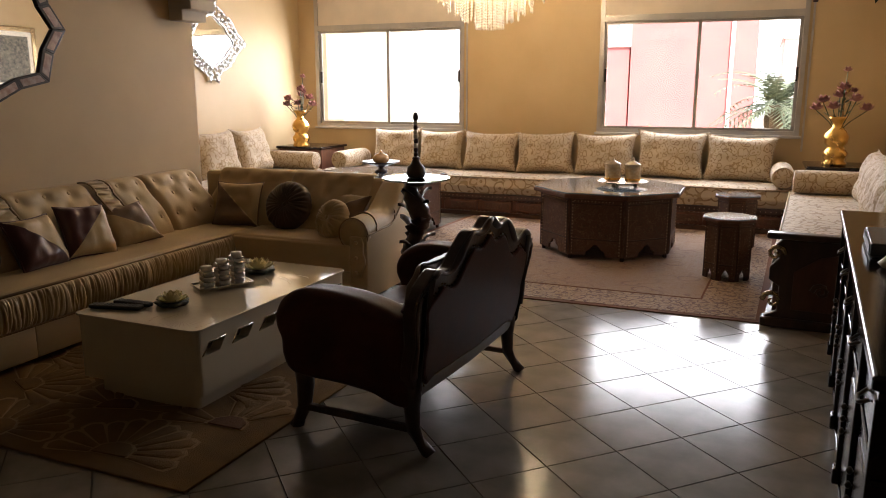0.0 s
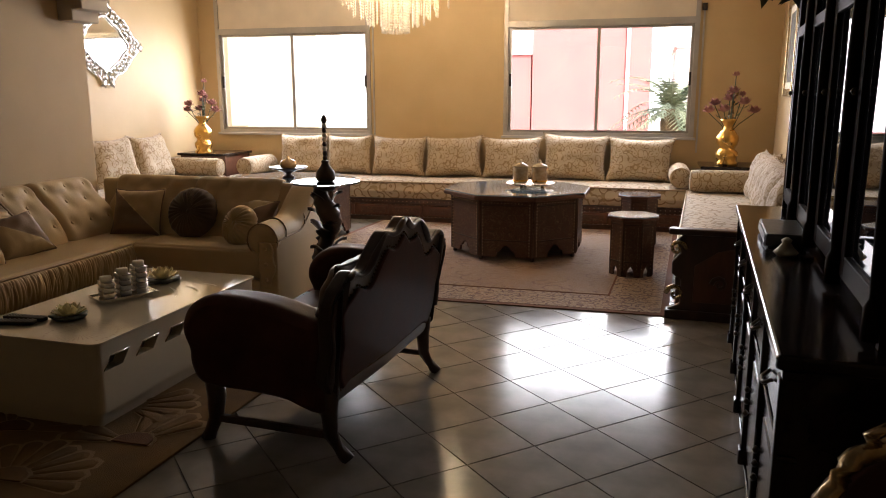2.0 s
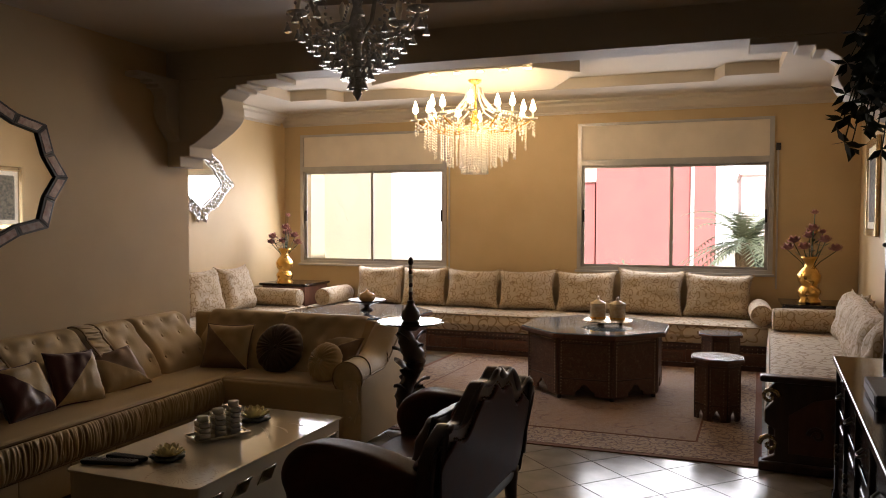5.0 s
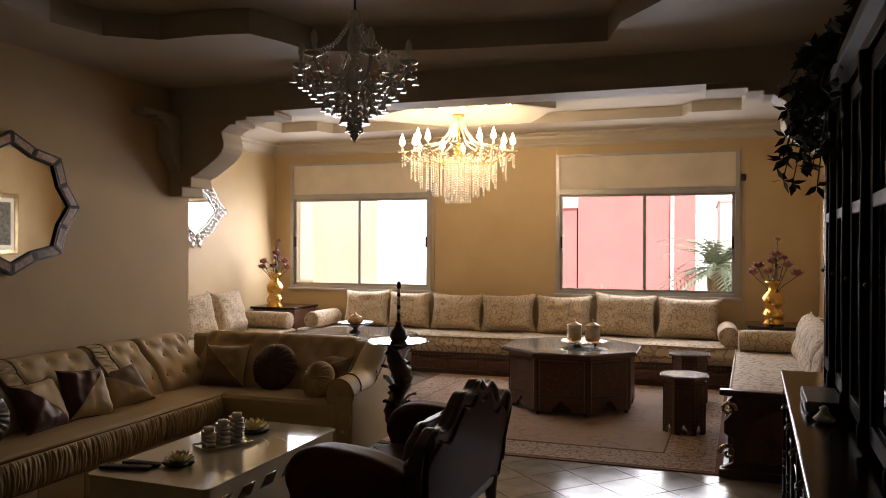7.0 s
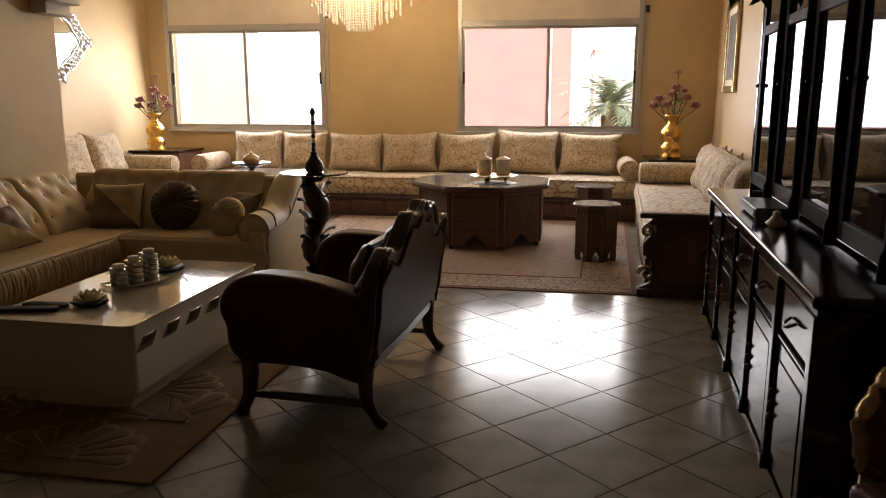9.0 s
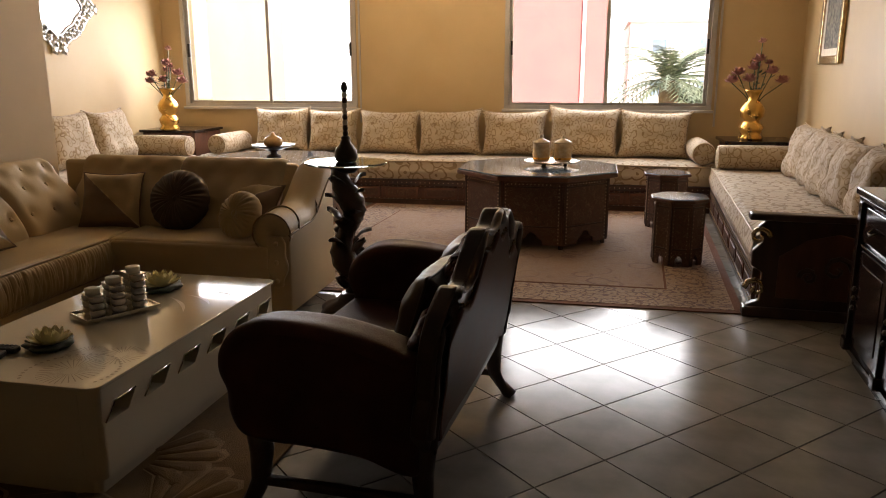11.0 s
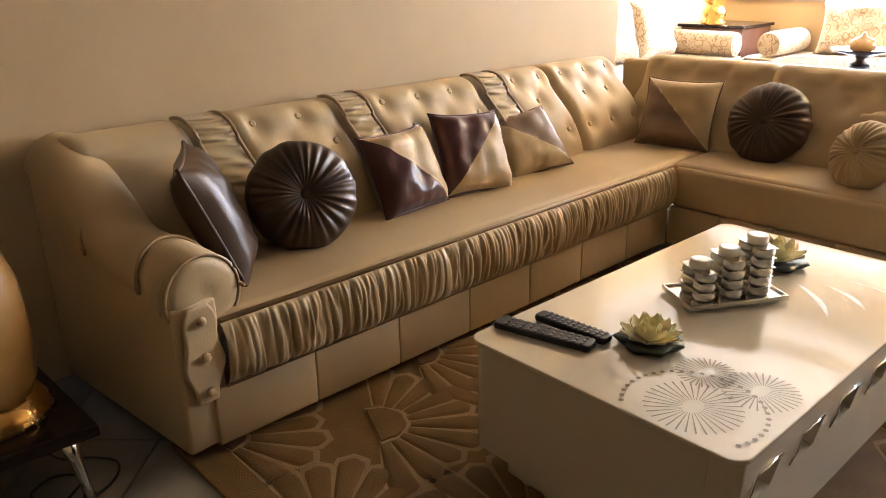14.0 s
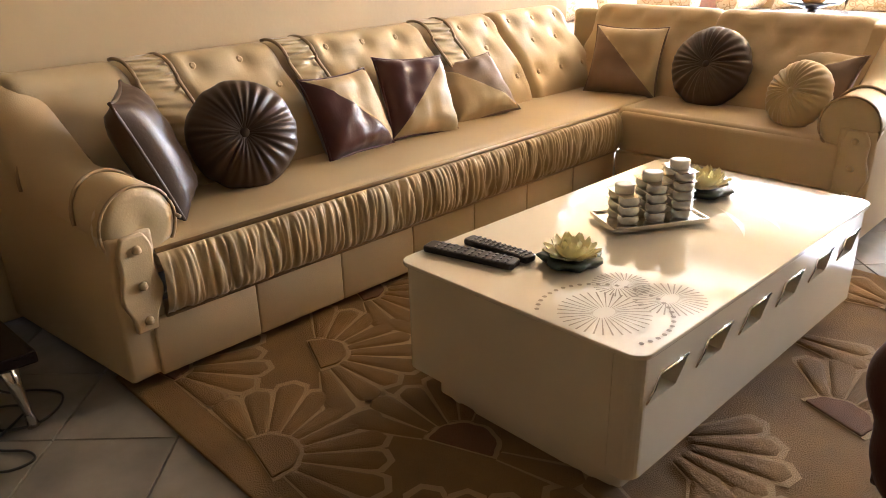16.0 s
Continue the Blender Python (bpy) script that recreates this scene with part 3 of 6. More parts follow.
for s0, s1 in zip(cuts, cuts[1:]):
    if (s0, s1) in bands:
        b = part("backrest_band", ruched(s0, s1, "y"), SATIN, sofa, "ruched satin band", True)
        part("piping", band_edge(s0), CREAM_D, b, smooth=True)
        part("piping", band_edge(s1), CREAM_D, b, smooth=True)
    else:
        b = part("backrest", back_skin(s0, s1, "y", dimple=0.0 if s0 < 2.9 else 0.028), CREAM, sofa, smooth=True)
        if s0 > 2.9:
            pitch = 0.19
            for row, (zz, v) in enumerate(((0.56, 0.28), (0.70, 0.52), (0.80, 0.74))):
                for k in range(-1, 8):
                    s = s0 - 0.5 * pitch + (k + 0.5 * (row % 2)) * pitch
                    if s0 + 0.03 < s < s1 - 0.03:
                        d, z = back_profile(v)
                        part("button", lathe([(0.003, -0.006), (0.012, -0.003), (0.014, 0.002), (0.008, 0.007)], 10, (0, 0, 0)), CREAM, b).matrix_local = Matrix.Translation((LEFT + d - 0.020, s + 0.05 - 0.09 * v, zz)) @ Euler((0, radians(62), 0)).to_matrix().to_4x4()
for s0, s1 in ((-3.42, -2.72), (-2.72, -2.02)):
    part("backrest", back_skin(s0, s1, "x"), CREAM, sofa, smooth=True)
part("back_panel", B((-3.66, -1.98, SY1, SY1 + 0.07, 0.05, 0.80), bevel=0.03, seg=3), CREAM, sofa, smooth=True)
part("seat", B((-3.45, SX + 0.0, 2.66, 5.45, 0.36, 0.44), bevel=0.03, seg=3), CREAM, sofa, smooth=True)
part("seat", B((SX + 0.005, -1.90, LY, 5.45, 0.36, 0.44), bevel=0.03, seg=3), CREAM, sofa, smooth=True)
def ruffle(s0, s1, along):
    """The gathered roll along the seat's front."""
    def fn(u, v):
        s = s0 + (s1 - s0) * u
        a = -0.5 * math.pi + math.pi * v
        n1, n2 = noise.noise(Vector((s * 24, v * 0.9, 3.1))), noise.noise(Vector((s * 52, v * 1.3, 9.1)))
        g = 0.35 * noise.noise(Vector((s * 11, v, 7.7))) - 0.9 * max(0, 1 - abs(n1) * 4.5) - 0.6 * max(0, 1 - abs(n2) * 3.5) + 0.3
        out = 0.055 * math.cos(a) ** 0.6 if math.cos(a) > 0 else 0
        out = out + 0.019 * g * math.cos(a) ** 0.5 if math.cos(a) > 0.001 else out
        z = 0.325 + 0.095 * math.sin(a)
        return (SX + out, s, z) if along == "y" else (s, LY - out, z)
    return sheet(fn, int((s1 - s0) / 0.004), 14)
rf = part("front_roll", ruffle(2.68, LY, "y"), SATIN, sofa, "gathered satin front roll", True)
part("piping", tube([(SX + 0.012, 2.68, 0.425), (SX + 0.012, LY, 0.425)], 0.008, 6), CREAM_D, rf, smooth=True)
part("piping", tube([(SX + 0.012, 2.68, 0.228), (SX + 0.012, LY, 0.228)], 0.008, 6), CREAM_D, rf, smooth=True)
part("front_roll", B((SX + 0.03, -1.885, LY - 0.015, LY + 0.05, 0.235, 0.425), bevel=0.02, seg=3), CREAM, sofa, smooth=True)
yy = 2.64
while yy < LY - 0.05:
    y2 = min(yy + 0.335, LY)
    part("base_panel", B((-3.0, SX + 0.012, yy + 0.0007, y2 - 0.0007, 0.045, 0.225), bevel=0.006, seg=2), CREAM, sofa, smooth=True)
    yy = y2
for a in range(4):
    part("base_panel", B((SX + 0.014 + a * 0.25, SX + 0.26 + a * 0.25, LY - 0.006, LY + 0.06, 0.045, 0.23), bevel=0.012), CREAM, sofa, smooth=True)
def arm(m, length, inner):
    """A sloping rolled arm. Local x runs from its front back to the wall, y across it."""
    w = 0.20
    def top(x):
        t = x / length
        return 0.61 + 0.02 * math.sin(t * 3) + 0.24 * smoothstep(0.45, 1.0, t)
    def fn(u, v):
        x = 0.02 + (length - 0.02) * u
        a = math.pi * v
        r = 0.112
        return (x, -r * math.cos(a), top(x) - r + r * math.sin(a) + 0.004 * math.sin(9 * u + 4 * v))
    root = Matrix(m)
    def put(name, bm, mat, smooth=True, label=""):
        bm.transform(root)
        return part(name, bm, mat, sofa, label, smooth)
    put("armrest", sheet(fn, 40, 20), CREAM)
    put("arm_side", slab([(0.01, 0.05), (length, 0.05), (length, top(length) - 0.10), (length * 0.75, top(length * 0.75) - 0.10), (length * 0.5, top(length * 0.5) - 0.10), (0.01, 0.49)], -0.108 if inner > 0 else -0.03, 0.03 if inner > 0 else 0.108, "xz", 0.012), CREAM)
    put("arm_scroll", lathe([(0.0005, -0.008), (0.03, -0.014), (0.08, -0.016), (0.106, -0.008), (0.113, 0.03)], 40, (0, 0, 0), lambda a, z: 1 + 0.012 * math.sin(16 * a)), SATIN).data.transform(Matrix(root) @ Matrix.Translation((0.03, 0, 0.50)) @ Euler((0, radians(90), 0)).to_matrix().to_4x4() @ root.inverted())
    ring = tube([(0.022, 0.112 * math.cos(k * math.pi / 16), 0.50 + 0.112 * math.sin(k * math.pi / 16)) for k in range(33)], 0.005, 6)
    put("piping", ring, CREAM_D)
    for t0 in (0.16, 0.55):
        xx = length * t0 + 0.02
        put("piping", tube([(xx + 0.05 * math.sin(math.pi * v / 16), -0.116 * math.cos(math.pi * v / 16), top(xx) - 0.112 + 0.118 * math.sin(math.pi * v / 16)) for v in range(17)], 0.006, 6), CREAM_D)
    put("piping", tube([(length * k / 16, -0.114, top(length * k / 16) - 0.112) for k in range(17)], 0.006, 6), CREAM_D)
    strap = [(0.03 + 0.028 * math.sin(3.14 * k / 12 * 1.0) + 0.008 * math.sin(k * 1.05), 0.495 - 0.285 * k / 12) for k in range(13)]
    off = -inner * 0.045
    outline = [(off - q[0], q[1]) for q in strap] + [(off + q[0] * 0.8 + 0.01, q[1]) for q in strap[::-1]]
    put("arm_strap", slab(outline, -0.024, -0.004, "yz", 0.007, 3), CREAM)
    for z in (0.455, 0.35, 0.245):
        b = lathe([(0.002, -0.014), (0.010, -0.011), (0.014, 0)], 12)
        b.transform(Matrix.Translation((-0.028, off, z)) @ Euler((0, radians(90), 0)).to_matrix().to_4x4())
        put("button", b, CREAM)
    f = lathe([(0.03, 0), (0.035, 0.01), (0.03, 0.05)], 16, (0.06, -0.04, 0))
    put("foot", f, CHROME)
arm(Matrix.Translation((-2.89, 2.66, 0)) @ Euler((0, 0, math.pi + 0.10)).to_matrix().to_4x4(), 0.76, -1)
arm(Matrix.Translation((-1.87, 4.97, 0)) @ Euler((0, 0, math.pi / 2)).to_matrix().to_4x4(), 0.74, 1)

# ---- coffee table ----
ctab = thing("coffee_table", pose(-1.968, 3.738, 0, 0, 0, -1.2), "white lacquered coffee table with cream glass top", "coffee table")
def rounded(hx, hy, r, n=6):
    pts = []
    for cx, cy, a0 in ((hx - r, hy - r, 0), (-hx + r, hy - r, 90), (-hx + r, -hy + r, 180), (hx - r, -hy + r, 270)):
        pts += [(cx + r * math.cos(radians(a0 + 90 * k / n)), cy + r * math.sin(radians(a0 + 90 * k / n))) for k in range(n + 1)]
    return pts
def flat_side(x0, y0, y1, low, high, r=0.035):
    """Outline from x0 to the drawer front, its corners rounded where low or high ask for it."""
    a = [(0.363 - r + r * math.sin(radians(15 * k)), y0 + r - r * math.cos(radians(15 * k))) for k in range(7)] if low else [(0.363, y0)]
    b = [(0.363 - r + r * math.cos(radians(15 * k)), y1 - r + r * math.sin(radians(15 * k))) for k in range(7)] if high else [(0.363, y1)]
    return [(x0, y0)] + a + b + [(x0, y1)]
part("body", slab([(-x, y) for x, y in flat_side(-0.298, -0.642, 0.642, True, True)], 0.10, 0.405, "xy"), WHITE, ctab)
part("front_rail", slab(flat_side(0.299, -0.642, 0.642, True, True), 0.344, 0.405, "xy"), WHITE, ctab)
part("front_panel", slab(flat_side(0.299, -0.642, 0.642, True, True), 0.10, 0.284, "xy"), WHITE, ctab)
for y0, y1, low in ((-0.642, -0.606, True), (0.606, 0.642, False)):
    part("front_end", slab(flat_side(0.299, y0, y1, low, not low, 0.034), 0.284, 0.344, "xy"), WHITE, ctab)
part("plinth", slab(rounded(0.30, 0.59, 0.03), 0.012, 0.10, "xy"), WHITE, ctab)
part("glass_top", slab(rounded(0.374, 0.653, 0.042), 0.408, 0.420, "xy", 0.003), TGLASS, ctab, "cream glossy glass top")
SLOT = [-0.52 + k * 0.208 for k in range(6)]
part("divider", slab([(-0.6065, 0.284), (-0.606, 0.284), (-0.555, 0.344), (-0.6065, 0.344)], 0.30, 0.363, "yz"), WHITE, ctab)
part("divider", slab([(0.555, 0.284), (0.6065, 0.284), (0.6065, 0.344), (0.606, 0.344)], 0.30, 0.363, "yz"), WHITE, ctab)
for y, y2 in zip(SLOT, SLOT[1:]):
    part("divider", slab([(y + 0.035, 0.284), (y2 - 0.086, 0.284), (y2 - 0.035, 0.344), (y + 0.086, 0.344)], 0.30, 0.363, "yz"), WHITE, ctab)
# Brown slot lining, kept dark to put the slot's shade into its colour.
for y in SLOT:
    part("recess", B((0.2985, 0.306, y - 0.095, y + 0.095, 0.285, 0.343)), BROWNS, ctab, "brown back of a slanted handle slot, dark to paint its shade")
    part("handle", tube([(0.361, y - 0.084, 0.286), (0.365, y - 0.060, 0.315), (0.361, y - 0.037, 0.342), (0.364, y + 0.03, 0.342), (0.361, y + 0.082, 0.341)], 0.0045, 6), CHROME, ctab, "thin chrome edge of a slanted handle slot", True)
for cx, cy, r in ((0.20, -0.535, 0.105), (0.145, -0.385, 0.07), (0.27, -0.375, 0.085)):
    bm = bmesh.new()
    for k in range(32):
        a = 2 * math.pi * k / 32
        p0, p1 = Vector((cx + 0.03 * r * math.cos(a) / 0.15, cy + 0.03 * math.sin(a), 0.4215)), Vector((cx + r * math.cos(a), cy + r * math.sin(a), 0.4215))
        if abs(p1.x) < 0.355 and abs(p1.y) < 0.645:
            sd = Vector((-math.sin(a), math.cos(a), 0)) * 0.0021
            bm.faces.new([bm.verts.new(q) for q in (p0 - sd * 0.3, p1 - sd, p1 + sd, p0 + sd * 0.3)])
    tagged(part("etched_burst", bm, GREY, ctab), kind="stuff")
bm = bmesh.new()
for k in range(30):
    a = radians(-25 + 250 * k / 29)
    p = (0.20 + 0.15 * math.cos(a), -0.535 + 0.15 * math.sin(a))
    if p[0] < 0.35 and p[1] > -0.64:
        bmesh.ops.create_circle(bm, cap_ends=True, radius=0.006, segments=8, matrix=Matrix.Translation((*p, 0.4216)))
tagged(part("etched_dots", bm, GREY, ctab), kind="stuff")
for k, (a, b) in enumerate((((0.05, 0.28), (0.22, 0.10)), ((0.10, 0.33), (0.27, 0.22)), ((0.15, 0.40), (0.30, 0.36)), ((0.02, 0.36), (0.16, 0.44)), ((-0.05, 0.2), (0.06, 0.05)))):
    p0, p1 = Vector((*a, 0.4215)), Vector((*b, 0.4215))
    md = (p0 + p1) / 2 + Vector((0.03, 0.03, 0))
    bm = bmesh.new()
    prev = None
    for i in range(13):
        t = i / 12
        p = p0 * (1 - t) ** 2 + md * 2 * t * (1 - t) + p1 * t * t
        w = Vector((0.008, 0.004, 0)) * math.sin(math.pi * t)
        cur = (bm.verts.new(p - w), bm.verts.new(p + w))
        if prev:
            bm.faces.new((prev[0], prev[1], cur[1], cur[0]))
        prev = cur
    part("etched_leaf", bm, mk("frosted_line", (0.5, 0.44, 0.33), None, 0.35, 20) if k == 0 else bpy.data.materials["frosted_line"], ctab)

# ---- settee ----
setm = Matrix.Translation((-0.83, 3.72, 0)) @ Euler((0, 0, radians(-3.8))).to_matrix().to_4x4()
settee = thing("settee", setm, "dark brown leather settee with carved wooden back", "settee")
def back_top(y):
    a = abs(y)
    h = 0.745 + 0.125 * smoothstep(0.50, 0.16, a) + 0.05 * math.exp(-(a / 0.055) ** 2)
    h += 0.02 * math.exp(-((a - 0.20) / 0.05) ** 2) - 0.03 * math.exp(-((a - 0.36) / 0.06) ** 2)
    h += 0.035 * math.exp(-((a - 0.50) / 0.05) ** 2)
    return h
def curved(pts, n=4):
    """The closed outline rounded off through its points."""
    out, m = [], len(pts)
    for i in range(m):
        p0, p1, p2, p3 = (pts[(i + j) % m] for j in (-1, 0, 1, 2))
        for k in range(n):
            t = k / n
            out.append(tuple(0.5 * (2 * b + (c - a) * t + (2 * a - 5 * b + 4 * c - d) * t * t + (3 * b - a - 3 * c + d) * t ** 3) for a, b, c, d in zip(p0, p1, p2, p3)))
    return out
def lean(bm):
    """Leans the back rearwards from the seat up."""
    for v in bm.verts:
        v.co.x += 0.10 * max(0, v.co.z - 0.2) / 0.7
    return bm
def outline(inset, zlow):
    """The back's edge: crest, dipped shoulders, rounded ears and a drawn-in waist."""
    hw = 0.61 - inset
    n = 40
    top = [(-hw + 0.05 + 2 * (hw - 0.05) * i / n, back_top((-hw + 2 * hw * i / n) * (0.56 / hw)) - inset * 1.1) for i in range(n + 1)]
    side = [(hw - 0.005, 0.725 - inset), (hw + 0.028, 0.675 - inset * 0.6), (hw + 0.035, 0.615), (hw + 0.018, 0.55), (hw - 0.005, 0.48), (hw + 0.004, 0.42), (hw - 0.005, 0.35), (hw - 0.05, 0.28)]
    bot = [(hw - 0.12, zlow + 0.015), (0, zlow), (-hw + 0.12, zlow + 0.015)]
    return top + side + bot + [(-p[0], p[1]) for p in side[::-1]]
part("back_frame", lean(slab(outline(0, 0.215), 0.225, 0.285, "yz", 0.012)), WOOD, settee)
part("back_panel", lean(slab(outline(0.075, 0.29), 0.275, 0.300, "yz", 0.010)), LEATH, settee)
part("backrest", lean(slab(outline(0.085, 0.36), 0.165, 0.24, "yz", 0.03, 3)), LEATH, settee, smooth=True)
ol = outline(0.066, 0.285)
bm = bmesh.new()
for i, p in enumerate(ol):
    q = ol[(i + 1) % len(ol)]
    n = max(1, int(math.hypot(q[0] - p[0], q[1] - p[1]) / 0.016))
    for k in range(n):
        y, z = p[0] + (q[0] - p[0]) * k / n, p[1] + (q[1] - p[1]) * k / n
        bmesh.ops.create_icosphere(bm, subdivisions=1, radius=0.0055, matrix=Matrix.Translation((0.288, y, z)))
tagged(part("nail_trim", lean(bm), OGOLD, settee, "row of brass nails"), kind="stuff")
for s in (-1, 1):
    for dy in (0.20, 0.50):
        y = s * dy
        curl = [(0.262, y + s * (0.020 - 0.0023 * t) * math.cos(0.8 * t), back_top(y) - 0.03 + (0.020 - 0.0023 * t) * math.sin(0.8 * t)) for t in range(8)]
        part("carving", lean(tube(curl, [0.012 - 0.0009 * t for t in range(8)], 8, flat=1.4)), WOOD, settee, smooth=True)
    edge = [p for p in outline(0.012, 0.23) if s * p[0] > -0.01 and p[1] > 0.27]
    edge.sort(key=lambda p: (-p[1] if abs(p[0]) > 0.57 else -2 + abs(p[0])))
    part("frame_moulding", lean(tube([(0.287, p[0], p[1]) for p in edge], [0.013 + 0.005 * math.sin(i * 0.7) for i in range(len(edge))], 8)), WOOD, settee, smooth=True)
    arm_o = [(0.27, 0.30), (0.30, 0.56), (0.22, 0.60), (0.05, 0.645), (-0.12, 0.66), (-0.24, 0.65), (-0.325, 0.605), (-0.37, 0.54), (-0.375, 0.48), (-0.35, 0.42), (-0.345, 0.35), (-0.31, 0.285), (-0.23, 0.265), (-0.05, 0.262), (0.12, 0.245), (0.26, 0.205)]
    ring = curved(arm_o)
    mx, mz = sum(p[0] for p in ring) / len(ring), sum(p[1] for p in ring) / len(ring)
    def pad(u, v):
        """The stuffed arm: its outline drawn in towards both faces."""
        i = round(u * len(ring)) % len(ring)
        e = 1 - 0.17 * abs(2 * v - 1) ** 4
        return (mx + (ring[i][0] - mx) * e, s * (0.435 + 0.18 * v), mz + (ring[i][1] - mz) * e + 0.004 * math.sin(9 * u + 5 * v))
    bm = sheet(pad, len(ring), 14)
    for v in (0, 1):
        bm.faces.new([bm.verts.new(pad(i / len(ring), v)) for i in range(len(ring))])
    bmesh.ops.remove_doubles(bm, verts=bm.verts, dist=0.0005)
    part("armrest", bm, LEATH, settee, smooth=True)
    part("leg", tube([(0.27, s * 0.53, 0.30), (0.265, s * 0.53, 0.20), (0.27, s * 0.53, 0.10), (0.32, s * 0.53, 0.03), (0.345, s * 0.53, 0.0)], [0.042, 0.036, 0.030, 0.026, 0.030], 8), WOOD, settee, smooth=True)
    part("leg", tube([(-0.275, s * 0.53, 0.30), (-0.265, s * 0.53, 0.20), (-0.275, s * 0.53, 0.10), (-0.305, s * 0.53, 0.035), (-0.32, s * 0.53, 0.0)], [0.042, 0.040, 0.032, 0.028, 0.034], 8), WOOD, settee, smooth=True)
    part("stretcher", B((-0.27, 0.275, s * 0.53 - 0.016, s * 0.53 + 0.016, 0.085, 0.115), bevel=0.006), WOOD, settee)
part("seat", B((-0.35, 0.20, -0.47, 0.47, 0.26, 0.42), bevel=0.04, seg=3), LEATH, settee, smooth=True)
part("apron", B((-0.36, -0.32, -0.47, 0.47, 0.215, 0.275), bevel=0.01), WOOD, settee)

# ---- dark wall cabinet ----
cabm = Matrix.Translation((0.899, 2.353, 0)) @ Euler((0, 0, -math.atan2(0.158, 2.566))).to_matrix().to_4x4()
BRONZE = mk("dark_bronze", (0.05, 0.036, 0.024), (0.09, 0.066, 0.04), 0.4, 30, 0.1, metal=0.8)
CL = 2.60
cab = thing("wall_cabinet", cabm, "black lacquered wall cabinet with drawers and glazed doors", "cabinet")
part("body", B((0.04, 0.52, 0.02, CL - 0.02, 0.07, 0.81)), EBONY, cab)
part("plinth", B((0.06, 0.50, 0.03, CL - 0.03, 0, 0.07)), EBONY, cab)
part("worktop", B((-0.005, 0.54, 0, CL, 0.815, 0.852), bevel=0.010, seg=3), EBONY, cab)
part("moulding", B((0.018, 0.06, 0.01, CL - 0.01, 0.585, 0.60), (0.012, 0.06, 0.008, CL - 0.008, 0.79, 0.812), (0.02, 0.06, 0.01, CL - 0.01, 0.07, 0.10), bevel=0.004), EBONY, cab)
nb = 5
for i in range(nb):
    y0, y1 = 0.05 + i * (CL - 0.1) / nb, 0.05 + (i + 1) * (CL - 0.1) / nb
    d = part("drawer", B((0.022, 0.05, y0 + 0.03, y1 - 0.03, 0.615, 0.775), bevel=0.006), EBONY, cab)
    hd = tube([(0.018, (y0 + y1) / 2 - 0.04, 0.70), (-0.004, (y0 + y1) / 2 - 0.025, 0.685), (-0.006, (y0 + y1) / 2, 0.68), (-0.004, (y0 + y1) / 2 + 0.025, 0.685), (0.018, (y0 + y1) / 2 + 0.04, 0.70)], 0.006, 6)
    part("handle", hd, BRONZE, d, "dark bronze drop handle", True)
    d = part("door", B((0.024, 0.05, y0 + 0.03, y1 - 0.03, 0.12, 0.575), bevel=0.006), EBONY, cab)
    part("door_panel", B((0.020, 0.03, y0 + 0.09, y1 - 0.09, 0.18, 0.515), bevel=0.004), EBONY, d)
    for z in (0.30, 0.345, 0.39):
        part("handle", lathe([(0.004, -0.012), (0.011, 0), (0.004, 0.012)], 10, (0.012, y1 - 0.055, z)), BRONZE, d, "dark bronze knob", True)
for i in range(nb + 1):
    y = 0.05 + i * (CL - 0.1) / nb
    part("pilaster", B((0.008, 0.05, y - 0.026, y + 0.026, 0.10, 0.79), (0.0, 0.05, y - 0.03, y + 0.03, 0.08, 0.14), bevel=0.006), EBONY, cab)
CABGLASS = mk("dark_cabinet_glass", (0.006, 0.006, 0.007), None, 0.015, 3)
CABGLASS.node_tree.nodes["Principled BSDF"].inputs["Specular IOR Level"].default_value = 0.12
U0, UD = 0.10, 0.22
part("upper_back", B((0.50, 0.53, U0, CL - 0.05, 0.86, 2.32)), EBONY, cab)
part("upper_side", B((UD, 0.50, U0, U0 + 0.03, 0.854, 2.32)), MATTEB, cab)
part("upper_side", B((UD, 0.50, CL - 0.08, CL - 0.05, 0.854, 2.32)), EBONY, cab)
for z in (0.866, 1.25, 1.62, 1.98):
    part("shelf", B((UD + 0.05, 0.50, U0 + 0.03, CL - 0.08, z, z + 0.02)), EBONY, cab)
part("crown", slab([(UD + 0.02, 2.28), (UD - 0.01, 2.28), (UD - 0.015, 2.32), (UD - 0.05, 2.35), (UD - 0.06, 2.38), (0.53, 2.38), (0.53, 2.28)], U0 - 0.05, CL, "xz", 0.004), MATTEB, cab)
nu = 4
